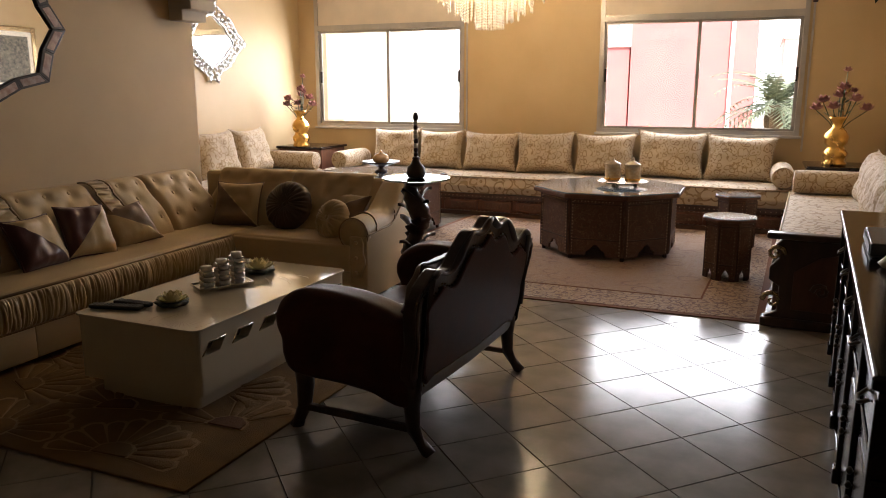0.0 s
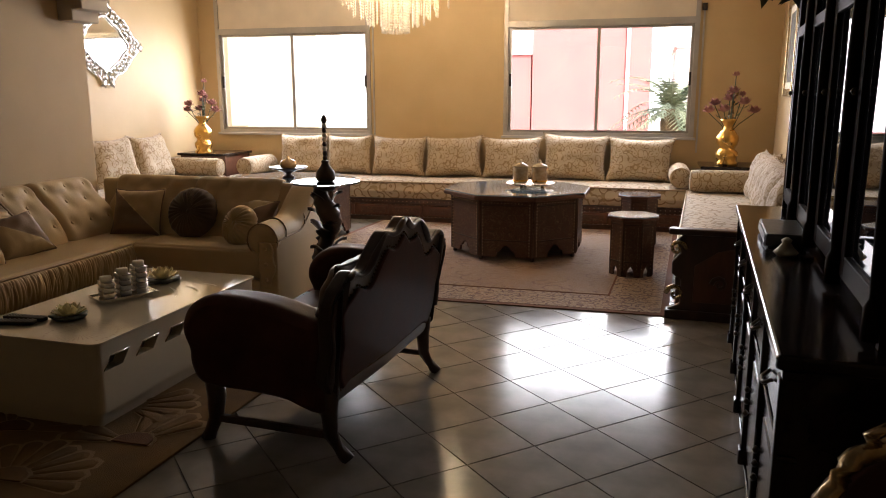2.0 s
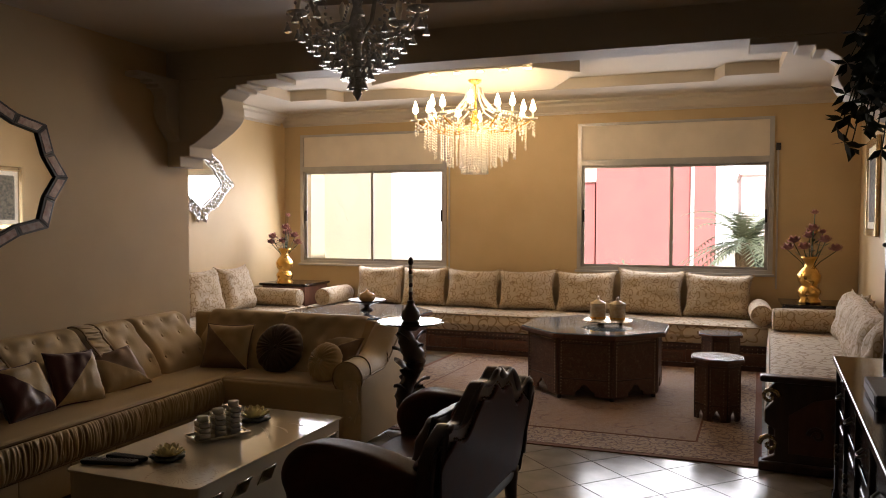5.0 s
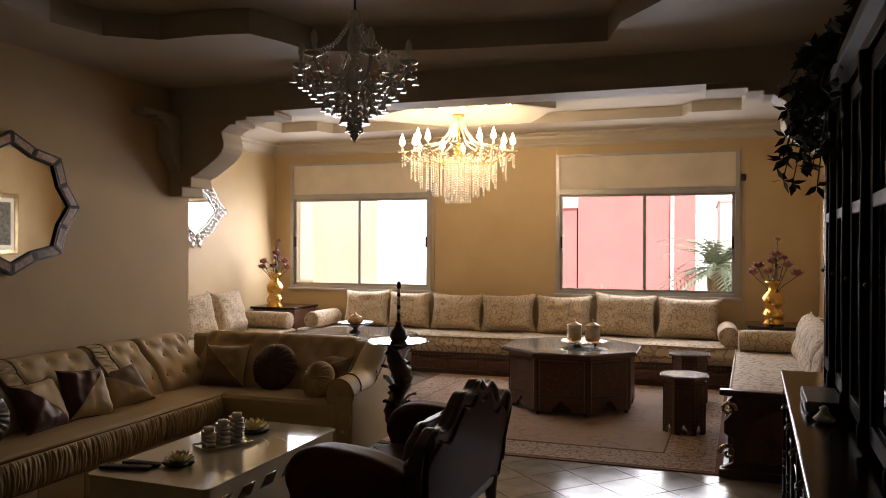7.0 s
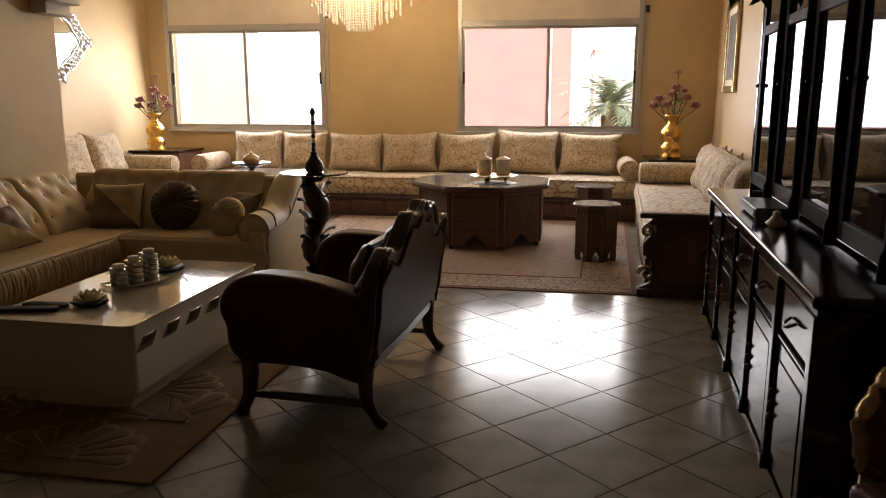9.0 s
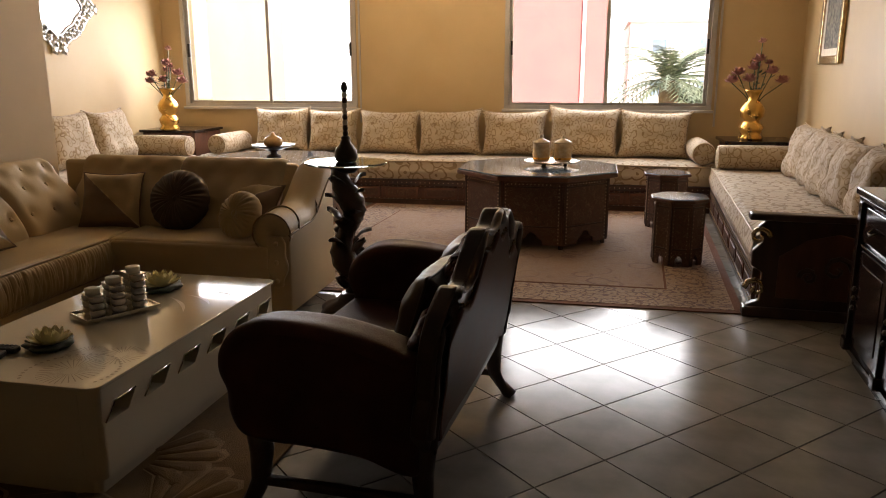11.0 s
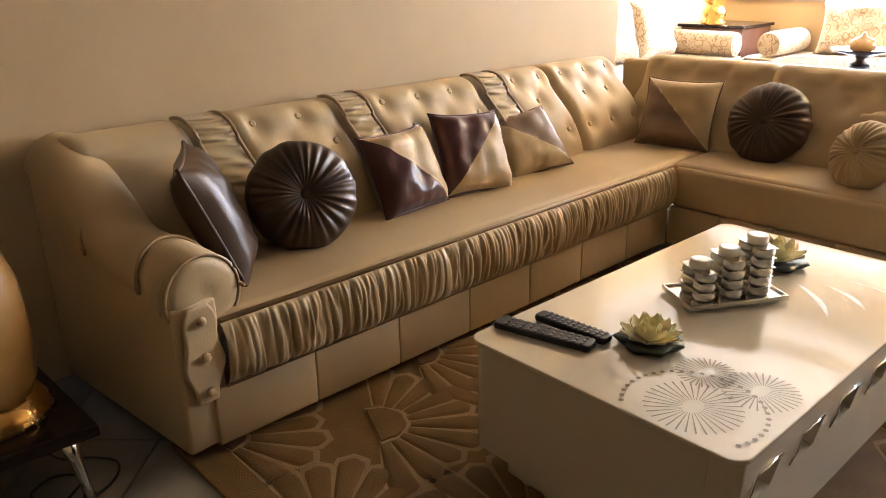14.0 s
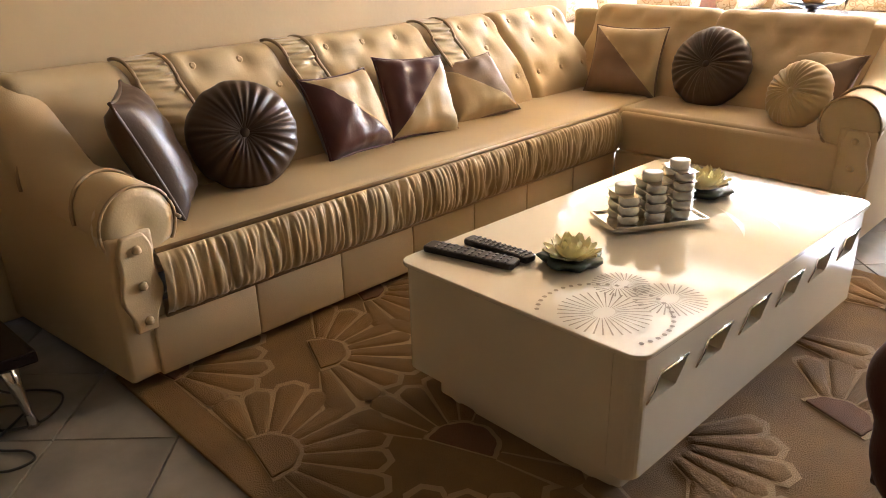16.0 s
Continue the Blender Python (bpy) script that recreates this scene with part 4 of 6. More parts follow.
for i in range(nu):
    y0, y1 = U0 + 0.03 + i * (CL - 0.21) / nu, U0 + 0.03 + (i + 1) * (CL - 0.21) / nu
    d = part("glazed_door", B((UD, UD + 0.028, y0 + 0.02, y0 + 0.085, 0.90, 2.26), bevel=0.004), MATTEB, cab)
    part("stile", B((UD, UD + 0.028, y1 - 0.085, y1 - 0.02, 0.90, 2.26), bevel=0.004), MATTEB, d)
    for z0, z1 in ((0.90, 0.97), (1.72, 1.77), (2.19, 2.26)):
        part("rail", B((UD, UD + 0.028, y0 + 0.085, y1 - 0.085, z0, z1), bevel=0.004), MATTEB, d)
    part("pane", B((UD + 0.012, UD + 0.016, y0 + 0.085, y1 - 0.085, 0.97, 1.72)), CABGLASS, d, "dark reflecting glass pane")
    part("pane", B((UD + 0.012, UD + 0.016, y0 + 0.085, y1 - 0.085, 1.77, 2.19)), CABGLASS, d, "dark reflecting glass pane")
    part("knob", lathe([(0.004, -0.012), (0.012, 0), (0.004, 0.012)], 10, (UD - 0.012, y1 - 0.05, 1.45)), BRONZE, d, smooth=True)
    part("colonnette", lathe([(0.024, 0.87), (0.024, 0.95), (0.014, 0.97), (0.018, 1.2), (0.02, 1.55), (0.014, 1.9), (0.022, 2.1), (0.014, 2.15), (0.024, 2.17), (0.024, 2.28)], 12, (UD - 0.012, y0, 0)), MATTEB, cab, smooth=True)

# ---- banquettes of the window end ----
def banquette(name, m, length, depth, label, mattress_label):
    """Wooden bench with carved front and thick mattress. Local x along it, y from its front to the wall."""
    b = thing(name, m, label, "banquette", "banquettes round the room")
    part("base", B((0, length, 0.03, depth, 0.0, 0.25)), CEDAR, b)
    part("rail", B((0, length, 0.0, 0.04, 0.20, 0.262), (0, length, 0.01, 0.04, 0.0, 0.05), bevel=0.006), WOOD, b)
    n = max(2, int(length / 0.42))
    for i in range(n):
        x0, x1 = length * i / n + 0.03, length * (i + 1) / n - 0.03
        p = part("front_panel", B((x0, x1, 0.008, 0.035, 0.065, 0.185), bevel=0.006), CEDAR, b)
        part("inlay", B((x0 + 0.03, x1 - 0.03, 0.004, 0.012, 0.09, 0.16), bevel=0.004), INCED, p)
    bm = bmesh.new()
    for i in range(int(length / 0.05)):
        for z in (0.058, 0.193, 0.232):
            bmesh.ops.create_icosphere(bm, subdivisions=1, radius=0.006, matrix=Matrix.Translation((0.025 + i * 0.05, 0.006 if z < 0.2 else -0.001, z)))
    tagged(part("studs", bm, INLAY, b, "rows of bone studs"), kind="stuff")
    mt = thing("mattress", m, mattress_label, "mattress", "banquette mattresses")
    def fn(u, v):
        a = v * 4
        x = length * u
        dz = 0.008 * noise.noise(Vector((x * 2.2, v * 5, 1)))
        pr = [(0.0, 0.268), (-0.025, 0.35), (0.0, 0.455), (0.05, 0.475), (depth - 0.02, 0.47)]
        i = min(3, int(a))
        t = a - i
        return (x, pr[i][0] * (1 - t) + pr[i + 1][0] * t, pr[i][1] * (1 - t) + pr[i + 1][1] * t + dz)
    part("cover", sheet(fn, int(length * 12), 24), MATT, mt, smooth=True)
    part("filling", B((0.01, length - 0.01, 0.03, depth - 0.03, 0.264, 0.45)), MATT, mt)
    part("piping", tube([(length * i / 20, -0.005, 0.458 + 0.006 * noise.noise(Vector((i * 0.4, 0, 4)))) for i in range(21)], 0.008, 6), INLAY, mt, smooth=True)
    return b
SEATZ = 0.472
banquette("banquette", pose(-4.46, 8.90, 0), 5.49, 0.80, "carved wooden banquette under the windows", "cream patterned mattress on the window banquette")
banquette("banquette", pose(-4.46, 5.74, 0, 0, 0, 90), 3.15, 0.80, "carved wooden banquette along the alcove wall", "cream patterned mattress beside the alcove wall")
ang = -math.degrees(math.atan(SLANT))
banquette("banquette", pose(0.975, 8.86, 0, 0, 0, -90 + ang), 3.19, 0.80, "carved wooden banquette with dark end panel", "cream patterned mattress on the side banquette")
endp = thing("bench_end", pose(0.76, 5.64, 0, 0, 0, ang), "dark carved wooden end panel of the banquette", "bench end")
part("panel", slab([(0.0, 0), (0.84, 0), (0.84, 0.56), (0.06, 0.56), (0.02, 0.52), (0.05, 0.44), (0.0, 0.38), (0.0, 0.30), (0.06, 0.26), (0.06, 0.10), (-0.02, 0.06)], -0.05, 0.0, "xz", 0.008), WOOD, endp)
part("cap", B((-0.03, 0.86, -0.07, 0.02, 0.56, 0.60), bevel=0.012), WOOD, endp)
part("carving", slab([(0.14, 0.12), (0.74, 0.12), (0.74, 0.36), (0.60, 0.46), (0.44, 0.50), (0.28, 0.46), (0.14, 0.36)], -0.066, -0.052, "xz", 0.006), CEDAR, endp)
for cx, cz, r0, turn in ((0.03, 0.47, 0.055, 1), (0.03, 0.17, 0.06, -1), (0.80, 0.47, 0.05, -1), (0.44, 0.30, 0.08, 1), (0.30, 0.25, 0.05, -1), (0.58, 0.25, 0.05, 1)):
    curl = [(cx + turn * (r0 - r0 * 0.08 * t) * math.cos(0.7 * t), -0.066, cz + (r0 - r0 * 0.08 * t) * math.sin(0.7 * t)) for t in range(12)]
    part("scroll", tube(curl, [0.017 - 0.0009 * t for t in range(12)], 8), WOOD if cx > 0.05 else OGOLD, endp, smooth=True)
part("foot", B((-0.03, 0.86, -0.08, 0.02, 0.0, 0.06), bevel=0.01), WOOD, endp)
rng = random.Random(3)
x = -4.06
for i in range(7):
    w = (0.66, 0.60, 0.72, 0.72, 0.72, 0.76, 0.74)[i]
    h = (0.53, 0.52, 0.51, 0.52, 0.52, 0.56, 0.53)[i]
    cushion(Matrix.Translation((x + w / 2, 9.49, SEATZ - 0.015)) @ Euler((radians(-13), radians(rng.uniform(-2, 2)), radians(rng.uniform(-4, 4)))).to_matrix().to_4x4(), w + 0.03, h, 0.24, (BROC, BROC),
            "large cream brocade back cushion leaning on the wall", "cushion", "back cushions", "back_cushion", i, 0, 0.15)
    x += w - 0.005
def bolster(m, length, label):
    b = thing("bolster", m, label, "bolster", "bolsters")
    bm = lathe([(0.02, 0), (0.085, 0.004), (0.108, 0.02), (0.113, 0.06), (0.115, length / 2), (0.113, length - 0.06), (0.108, length - 0.02), (0.085, length - 0.004), (0.02, length)], 24)
    part("cover", bm, BROC, b, smooth=True)
    for z in (0.012, length - 0.012):
        part("piping", tube([(0.1 * math.cos(k * math.pi / 12), 0.1 * math.sin(k * math.pi / 12), z) for k in range(25)], 0.008, 6), INLAY, b, smooth=True)
        part("button", lathe([(0.03, -0.014), (0.03, 0.014)], 12, (0, 0, z)), INLAY, b)
bolster(pose(-4.26, 8.93, SEATZ + 0.115, -90), 0.70, "cream patterned bolster at the banquette end")
bolster(pose(0.90, 8.90, SEATZ + 0.115, -90), 0.70, "cream patterned bolster at the banquette end")
bolster(pose(-4.47, 8.76, SEATZ + 0.115, 0, -90), 0.72, "cream patterned bolster across the side banquette")
bolster(pose(0.98, 8.66, SEATZ + 0.115, 0, 90), 0.72, "cream patterned bolster across the side banquette")
for y, s in ((6.85, 5), (7.55, 6), (8.23, 7)):
    cushion(Matrix.Translation((-4.98, y, SEATZ - 0.015)) @ Euler((radians(-16), 0, radians(90 + rng.uniform(-8, 8)))).to_matrix().to_4x4(), 0.68, 0.57, 0.24, (BROC, BROC), "large cream brocade cushion against the alcove wall", "cushion", "back cushions", "back_cushion", s, 0, 0.15)
for k, y in enumerate((8.0, 7.5, 7.0, 6.5, 6.0)):
    cushion(Matrix.Translation((right_x(y) - 0.27, y, SEATZ - 0.015)) @ Euler((radians(-16), 0, radians(-90 + rng.uniform(-8, 8)))).to_matrix().to_4x4(), 0.56, 0.50, 0.22, (BROC, BROC), "large cream brocade cushion against the side wall", "cushion", "back cushions", "back_cushion", 11 + k, 0, 0.15)

# ---- corner tables with flower vases ----
def corner_table(x, y, z, label):
    t = thing("corner_table", pose(x, y, 0), label, "corner table", "corner tables")
    part("top", B((-0.36, 0.34, -0.32, 0.34, z - 0.03, z), bevel=0.008), EBONY, t)
    part("body", B((-0.32, 0.32, -0.30, 0.30, 0.0, z - 0.03), bevel=0.006), CEDAR, t)
corner_table(-4.88, 9.32, 0.735, "dark wooden corner table between the banquettes")
corner_table(1.46, 9.32, 0.705, "dark wooden corner table between the banquettes")
def vase(x, y, z, seed, size, label):
    v = thing("flower_vase", pose(x, y, z) @ Matrix.Scale(size, 4), label, "vase", "gilt flower vases")
    part("body", lathe([(0.085, 0), (0.09, 0.02), (0.07, 0.04), (0.085, 0.07), (0.09, 0.10), (0.065, 0.13), (0.06, 0.15), (0.085, 0.18), (0.09, 0.23), (0.07, 0.27), (0.04, 0.30), (0.036, 0.33), (0.055, 0.36), (0.07, 0.38), (0.06, 0.385), (0.035, 0.36)], 32, wave=lambda a, z: 1 + 0.035 * math.sin(12 * a + 30 * z)), GOLD, v, "embossed gilt vase body", True)
    r = random.Random(seed)
    heads = [(-0.10, 0.42, 0), (0.0, 0.46, 0), (0.09, 0.43, 0), (0.16, 0.36, 0), (-0.14, 0.36, 0), (0.02, 0.52, 0), (0.03, 0.66, 1), (-0.04, 0.37, 0), (0.08, 0.50, 1)]
    for hx, hz, bud in heads:
        hz, hx, hy = hz + 0.07, hx * 1.15, r.uniform(-0.07, 0.07)
        st = part("stem", tube([(0, 0, 0.25), (hx * 0.4, hy * 0.4, 0.34), (hx, hy, hz)], 0.004, 5), LEAF, v)
        bm = bmesh.new()
        size = 0.04 if bud else 0.066
        for k in range(14):
            a, el = k * 2.4, 0.2 + 1.1 * k / 14
            d = Vector((math.cos(a) * math.cos(el), math.sin(a) * math.cos(el), math.sin(el)))
            sd = Vector((-math.sin(a), math.cos(a), 0)) * size * 0.42
            c = Vector((hx, hy, hz))
            bm.faces.new([bm.verts.new(q) for q in (c, c + d * size * 0.6 + sd, c + d * size * 1.1 + Vector((0, 0, 0.004)), c + d * size * 0.6 - sd)])
        part("flower", bm, PINK, st, "pink artificial flower")
    bm = bmesh.new()
    for k in range(34):
        a, rr, z0 = r.uniform(0, 6.28), r.uniform(0.04, 0.17), r.uniform(0.38, 0.52)
        c = Vector((rr * math.cos(a), rr * math.sin(a) * 0.7, z0))
        u = Vector((math.cos(a), math.sin(a), r.uniform(-0.3, 0.6))).normalized() * 0.035
        w = Vector((-math.sin(a), math.cos(a), 0)) * 0.013
        bm.faces.new([bm.verts.new(q) for q in (c - u, c + w, c + u, c - w)])
    tagged(part("leaves", bm, LEAF, v), kind="stuff")
vase(-4.877, 9.05, 0.735, 1, 1.2, "gilt vase with pink artificial flowers on the corner table")
vase(1.37, 9.24, 0.705, 2, 1.28, "gilt vase with pink artificial flowers on the corner table")
sc = thing("wall_hanger", pose(1.44, FAR, 0), "thin metal stem ornament by the wall", "ornament")
part("stem", tube([(0, -0.03, 0.71), (0.01, -0.03, 1.1), (0, -0.03, 1.42)], 0.008, 6), OGOLD, sc)
part("head", lathe([(0.01, 0), (0.05, 0.02), (0.055, 0.05), (0.03, 0.08)], 16, (0, -0.03, 1.42)), OGOLD, sc, smooth=True)

# ---- octagonal inlaid tables ----
def octo(r, rot=22.5):
    return [(r * math.cos(radians(rot + 45 * k)), r * math.sin(radians(rot + 45 * k))) for k in range(8)]
def octagon_table(x, y, r, h, label, rot=22.5):
    t = thing("octagonal_table", pose(x, y, 0), label, "table", "octagonal tables")
    part("top", slab(octo(r, rot), h - 0.045, h - 0.012, "xy", 0.006), CEDAR, t)
    part("glass_top", slab(octo(r * 0.985, rot), h - 0.011, h, "xy", 0.003), TOPG, t, "glass top tinted blue-grey for the reflected sky")
    c = octo(r * 0.90, rot)
    for k in range(8):
        p, q = Vector((*c[k], 0)), Vector((*c[(k + 1) % 8], 0))
        L = (q - p).length
        mt = Matrix.Translation(p) @ Euler((0, 0, math.atan2(q.y - p.y, q.x - p.x))).to_matrix().to_4x4()
        arch = [(L * 0.32, 0.05), (L * 0.33, 0.09), (L * 0.40, 0.105), (L * 0.43, 0.135), (L * 0.5, 0.155), (L * 0.57, 0.135), (L * 0.60, 0.105), (L * 0.67, 0.09), (L * 0.68, 0.05)]
        bm = slab([(0.003, 0.05), *arch, (L - 0.003, 0.05), (L - 0.003, h - 0.047), (0.003, h - 0.047)], 0.0, 0.022, "xz")
        bm.transform(mt)
        side = part("side_panel", bm, INCED, t)
        bm = B((0.012, 0.022, -0.004, 0.006, 0.06, h - 0.06), (L - 0.022, L - 0.012, -0.004, 0.006, 0.06, h - 0.06), (0.03, L - 0.03, -0.004, 0.006, h - 0.10, h - 0.09), (0.03, L - 0.03, -0.004, 0.006, 0.19, 0.20))
        bm.transform(mt)
        part("moulding", bm, WOOD, side)
        bm = bmesh.new()
        for i in range(int((h - 0.12) / 0.028)):
            for xx in (0.035, L - 0.035):
                bmesh.ops.create_icosphere(bm, subdivisions=1, radius=0.006, matrix=mt @ Matrix.Translation((xx, -0.002, 0.07 + i * 0.028)))
        for i in range(int((L - 0.1) / 0.03)):
            bmesh.ops.create_icosphere(bm, subdivisions=1, radius=0.006, matrix=mt @ Matrix.Translation((0.05 + i * 0.03, -0.002, h - 0.075)))
        tagged(part("studs", bm, INLAY, side, "row of bone studs"), kind="stuff")
        f = lathe([(0.014, 0), (0.02, 0.02), (0.016, 0.052)], 10, tuple(p * 0.94))
        part("foot", f, WOOD, t, smooth=True)
octagon_table(-0.60, 7.55, 0.70, 0.60, "octagonal inlaid cedar table with glass top")
octagon_table(-3.05, 7.75, 0.70, 0.60, "octagonal inlaid cedar table before the alcove banquette")
def stool(x, y, label):
    t = thing("stool", pose(x, y, 0), label, "stool", "octagonal stools")
    part("top", slab(octo(0.215), 0.47, 0.49, "xy", 0.005), CEDAR, t)
    part("glass_top", slab(octo(0.205), 0.491, 0.498, "xy", 0.002), TOPG, t, "reflecting glass top")
    c = octo(0.185)
    for k in range(8):
        p, q = Vector((*c[k], 0)), Vector((*c[(k + 1) % 8], 0))
        L = (q - p).length
        mt = Matrix.Translation(p) @ Euler((0, 0, math.atan2(q.y - p.y, q.x - p.x))).to_matrix().to_4x4()
        bm = slab([(0.001, 0), (L * 0.3, 0), (L * 0.32, 0.06), (L * 0.5, 0.10), (L * 0.68, 0.06), (L * 0.7, 0), (L - 0.001, 0), (L - 0.001, 0.468), (0.001, 0.468)], 0, 0.014, "xz")
        bm.transform(mt)
        side = part("side_panel", bm, INCED, t)
        bm = B((0.02, L - 0.02, -0.004, 0.004, 0.13, 0.14), (0.02, L - 0.02, -0.004, 0.004, 0.43, 0.44), (0.004, 0.012, -0.004, 0.004, 0.02, 0.45))
        bm.transform(mt)
        part("moulding", bm, WOOD, side)
        bm = bmesh.new()
        for i in range(12):
            for xx in (0.022, L - 0.022):
                bmesh.ops.create_icosphere(bm, subdivisions=1, radius=0.004, matrix=mt @ Matrix.Translation((xx, -0.001, 0.08 + i * 0.03)))
        tagged(part("studs", bm, INLAY, side, "row of bone studs"), kind="stuff")
stool(0.475, 6.80, "small octagonal inlaid stool on the rug")
stool(0.50, 8.15, "small octagonal inlaid stool before the banquette")

# tea set on the big table
tray = thing("serving_tray", pose(-0.50, 7.62, 0.60), "gilt footed serving tray on the table", "tray")
part("plate", lathe([(0.05, 0.025), (0.20, 0.028), (0.235, 0.04), (0.225, 0.034), (0.05, 0.03)], 32, wave=lambda a, z: 1 + 0.03 * math.sin(8 * a)), OGOLD, tray, smooth=True)
for k in range(3):
    part("foot", lathe([(0.02, 0), (0.012, 0.012), (0.018, 0.028)], 10, (0.12 * math.cos(2.1 * k), 0.12 * math.sin(2.1 * k), 0)), OGOLD, tray)
for dx in (-0.085, 0.095):
    j = thing("lidded_jar", pose(-0.50 + dx, 7.60, 0.635), "cream and gilt lidded jar on the tray", "jar", "lidded jars")
    part("body", lathe([(0.055, 0), (0.07, 0.01), (0.072, 0.05), (0.07, 0.13), (0.074, 0.145), (0.07, 0.15)], 24), mk("cream_porcelain", (0.62, 0.50, 0.34), (0.5, 0.36, 0.2), 0.25, 35) if dx < 0 else bpy.data.materials["cream_porcelain"], j, smooth=True)
    ld = part("lid", lathe([(0.076, 0.15), (0.07, 0.165), (0.03, 0.185), (0.012, 0.195), (0.016, 0.21), (0.004, 0.225)], 24), bpy.data.materials["cream_porcelain"], j, smooth=True)
    part("band", lathe([(0.0735, 0.02), (0.0755, 0.028), (0.0735, 0.036)], 24), GOLD, j)
bowl = thing("bowl", pose(-3.08, 7.80, 0.60), "gilt footed bowl on the octagonal table", "bowl")
part("dish", lathe([(0.06, 0), (0.07, 0.01), (0.03, 0.03), (0.03, 0.05), (0.09, 0.075), (0.19, 0.10), (0.205, 0.115), (0.18, 0.11), (0.06, 0.085)], 32), WOOD, bowl, smooth=True)
fr = thing("covered_dish", pose(-3.08, 7.80, 0.69), "small amber covered dish in the bowl", "dish")
part("body", lathe([(0.05, 0), (0.085, 0.02), (0.09, 0.06), (0.07, 0.09), (0.02, 0.11), (0.015, 0.13), (0.004, 0.14)], 24), LAMPY, fr, smooth=True)

# ---- carved pedestal with water pipe ----
ped = thing("pedestal", pose(-1.50, 5.215, 0), "carved dark vine pedestal with round glass top", "pedestal")
part("base", lathe([(0.17, 0), (0.18, 0.02), (0.15, 0.05), (0.08, 0.08), (0.05, 0.12)], 24, wave=lambda a, z: 1 + 0.10 * math.sin(5 * a) + 0.04 * math.sin(11 * a)), WOOD, ped, smooth=True)
part("stem", tube([(0.04 * math.sin(i * 0.7), 0.04 * math.cos(i * 0.7), 0.08 + i * 0.048) for i in range(17)], [0.062 - 0.014 * math.sin(i * 0.9) for i in range(17)], 10), WOOD, ped, smooth=True)
r7 = random.Random(7)
for k in range(24):
    z, a, ln = 0.10 + 0.68 * k / 24, k * 2.3, r7.uniform(0.07, 0.11)
    d = Vector((math.cos(a), math.sin(a), r7.uniform(0.5, 1.1)))
    sd = Vector((-math.sin(a), math.cos(a), 0))
    def leaf(u, v, z=z, d=d, sd=sd, ln=ln):
        w = 0.055 * math.sin(math.pi * u) ** 0.7
        return Vector((0, 0, z)) + d * (0.03 + ln * u) + sd * (2 * v - 1) * w + Vector((0, 0, 0.03 * math.sin(3 * u) - 0.02 * abs(2 * v - 1)))
    bm = sheet(leaf, 8, 4)
    bmesh.ops.solidify(bm, geom=bm.faces[:], thickness=0.016)
    part("carved_leaf", bm, WOOD, ped, smooth=True)
part("collar", lathe([(0.05, 0.82), (0.08, 0.85), (0.085, 0.868)], 16), WOOD, ped, smooth=True)
tg = part("glass_top", lathe([(0.228, 0.87), (0.232, 0.874), (0.232, 0.878), (0.228, 0.882)], 48), clear("green_edged_glass", (0.80, 0.93, 0.88)), ped, "clear round glass top")
hook = thing("water_pipe", pose(-1.50, 5.215, 0.883), "dark brass and white water pipe on the glass top", "water pipe")
part("jar", lathe([(0.05, 0), (0.06, 0.006), (0.066, 0.03), (0.06, 0.065), (0.035, 0.095), (0.022, 0.12), (0.028, 0.13), (0.018, 0.14)], 24), BROWNS, hook, "dark glass jar", True)
for k in range(8):
    part("stem_ring", lathe([(0.011, 0.14 + k * 0.03), (0.016, 0.155 + k * 0.03), (0.011, 0.17 + k * 0.03)], 14), WAX if k in (2, 4, 5, 7) else WOOD, hook, smooth=True)
part("head", lathe([(0.011, 0.38), (0.02, 0.40), (0.014, 0.425), (0.006, 0.435)], 14), WOOD, hook, smooth=True)

# ---- scatter cushions on the corner sofa ----
SZ = 0.432
def on_back(y, x, w, h, mats, label, split, lean=-28, turn=0, spin=0, seed=0):
    cushion(Matrix.Translation((x, y, SZ)) @ Euler((radians(lean), radians(spin), radians(90 + turn))).to_matrix().to_4x4(), w, h, 0.15, mats, label, "cushion", "sofa cushions", "cushion", seed, split)
on_back(3.69, -3.20, 0.34, 0.33, (CREAM, MAROON, MAROON), "square cushion halved in maroon and cream satin", 1, turn=4, seed=1)
on_back(4.03, -3.20, 0.34, 0.35, (MAROON, SATIN, MAROON), "square cushion halved in maroon and cream satin", -1, turn=-10, spin=4, seed=2)
on_back(4.44, -3.22, 0.36, 0.32, (TAUPE, SATIN, TAUPE), "slumped square cushion halved in taupe and cream satin", 1, lean=-42, turn=-14, spin=-8, seed=3)
on_back(2.93, -3.18, 0.38, 0.40, (BROWNS, BROWNS), "dark brown satin cushion leaning on the arm", 0, lean=-22, turn=62, spin=0, seed=4)
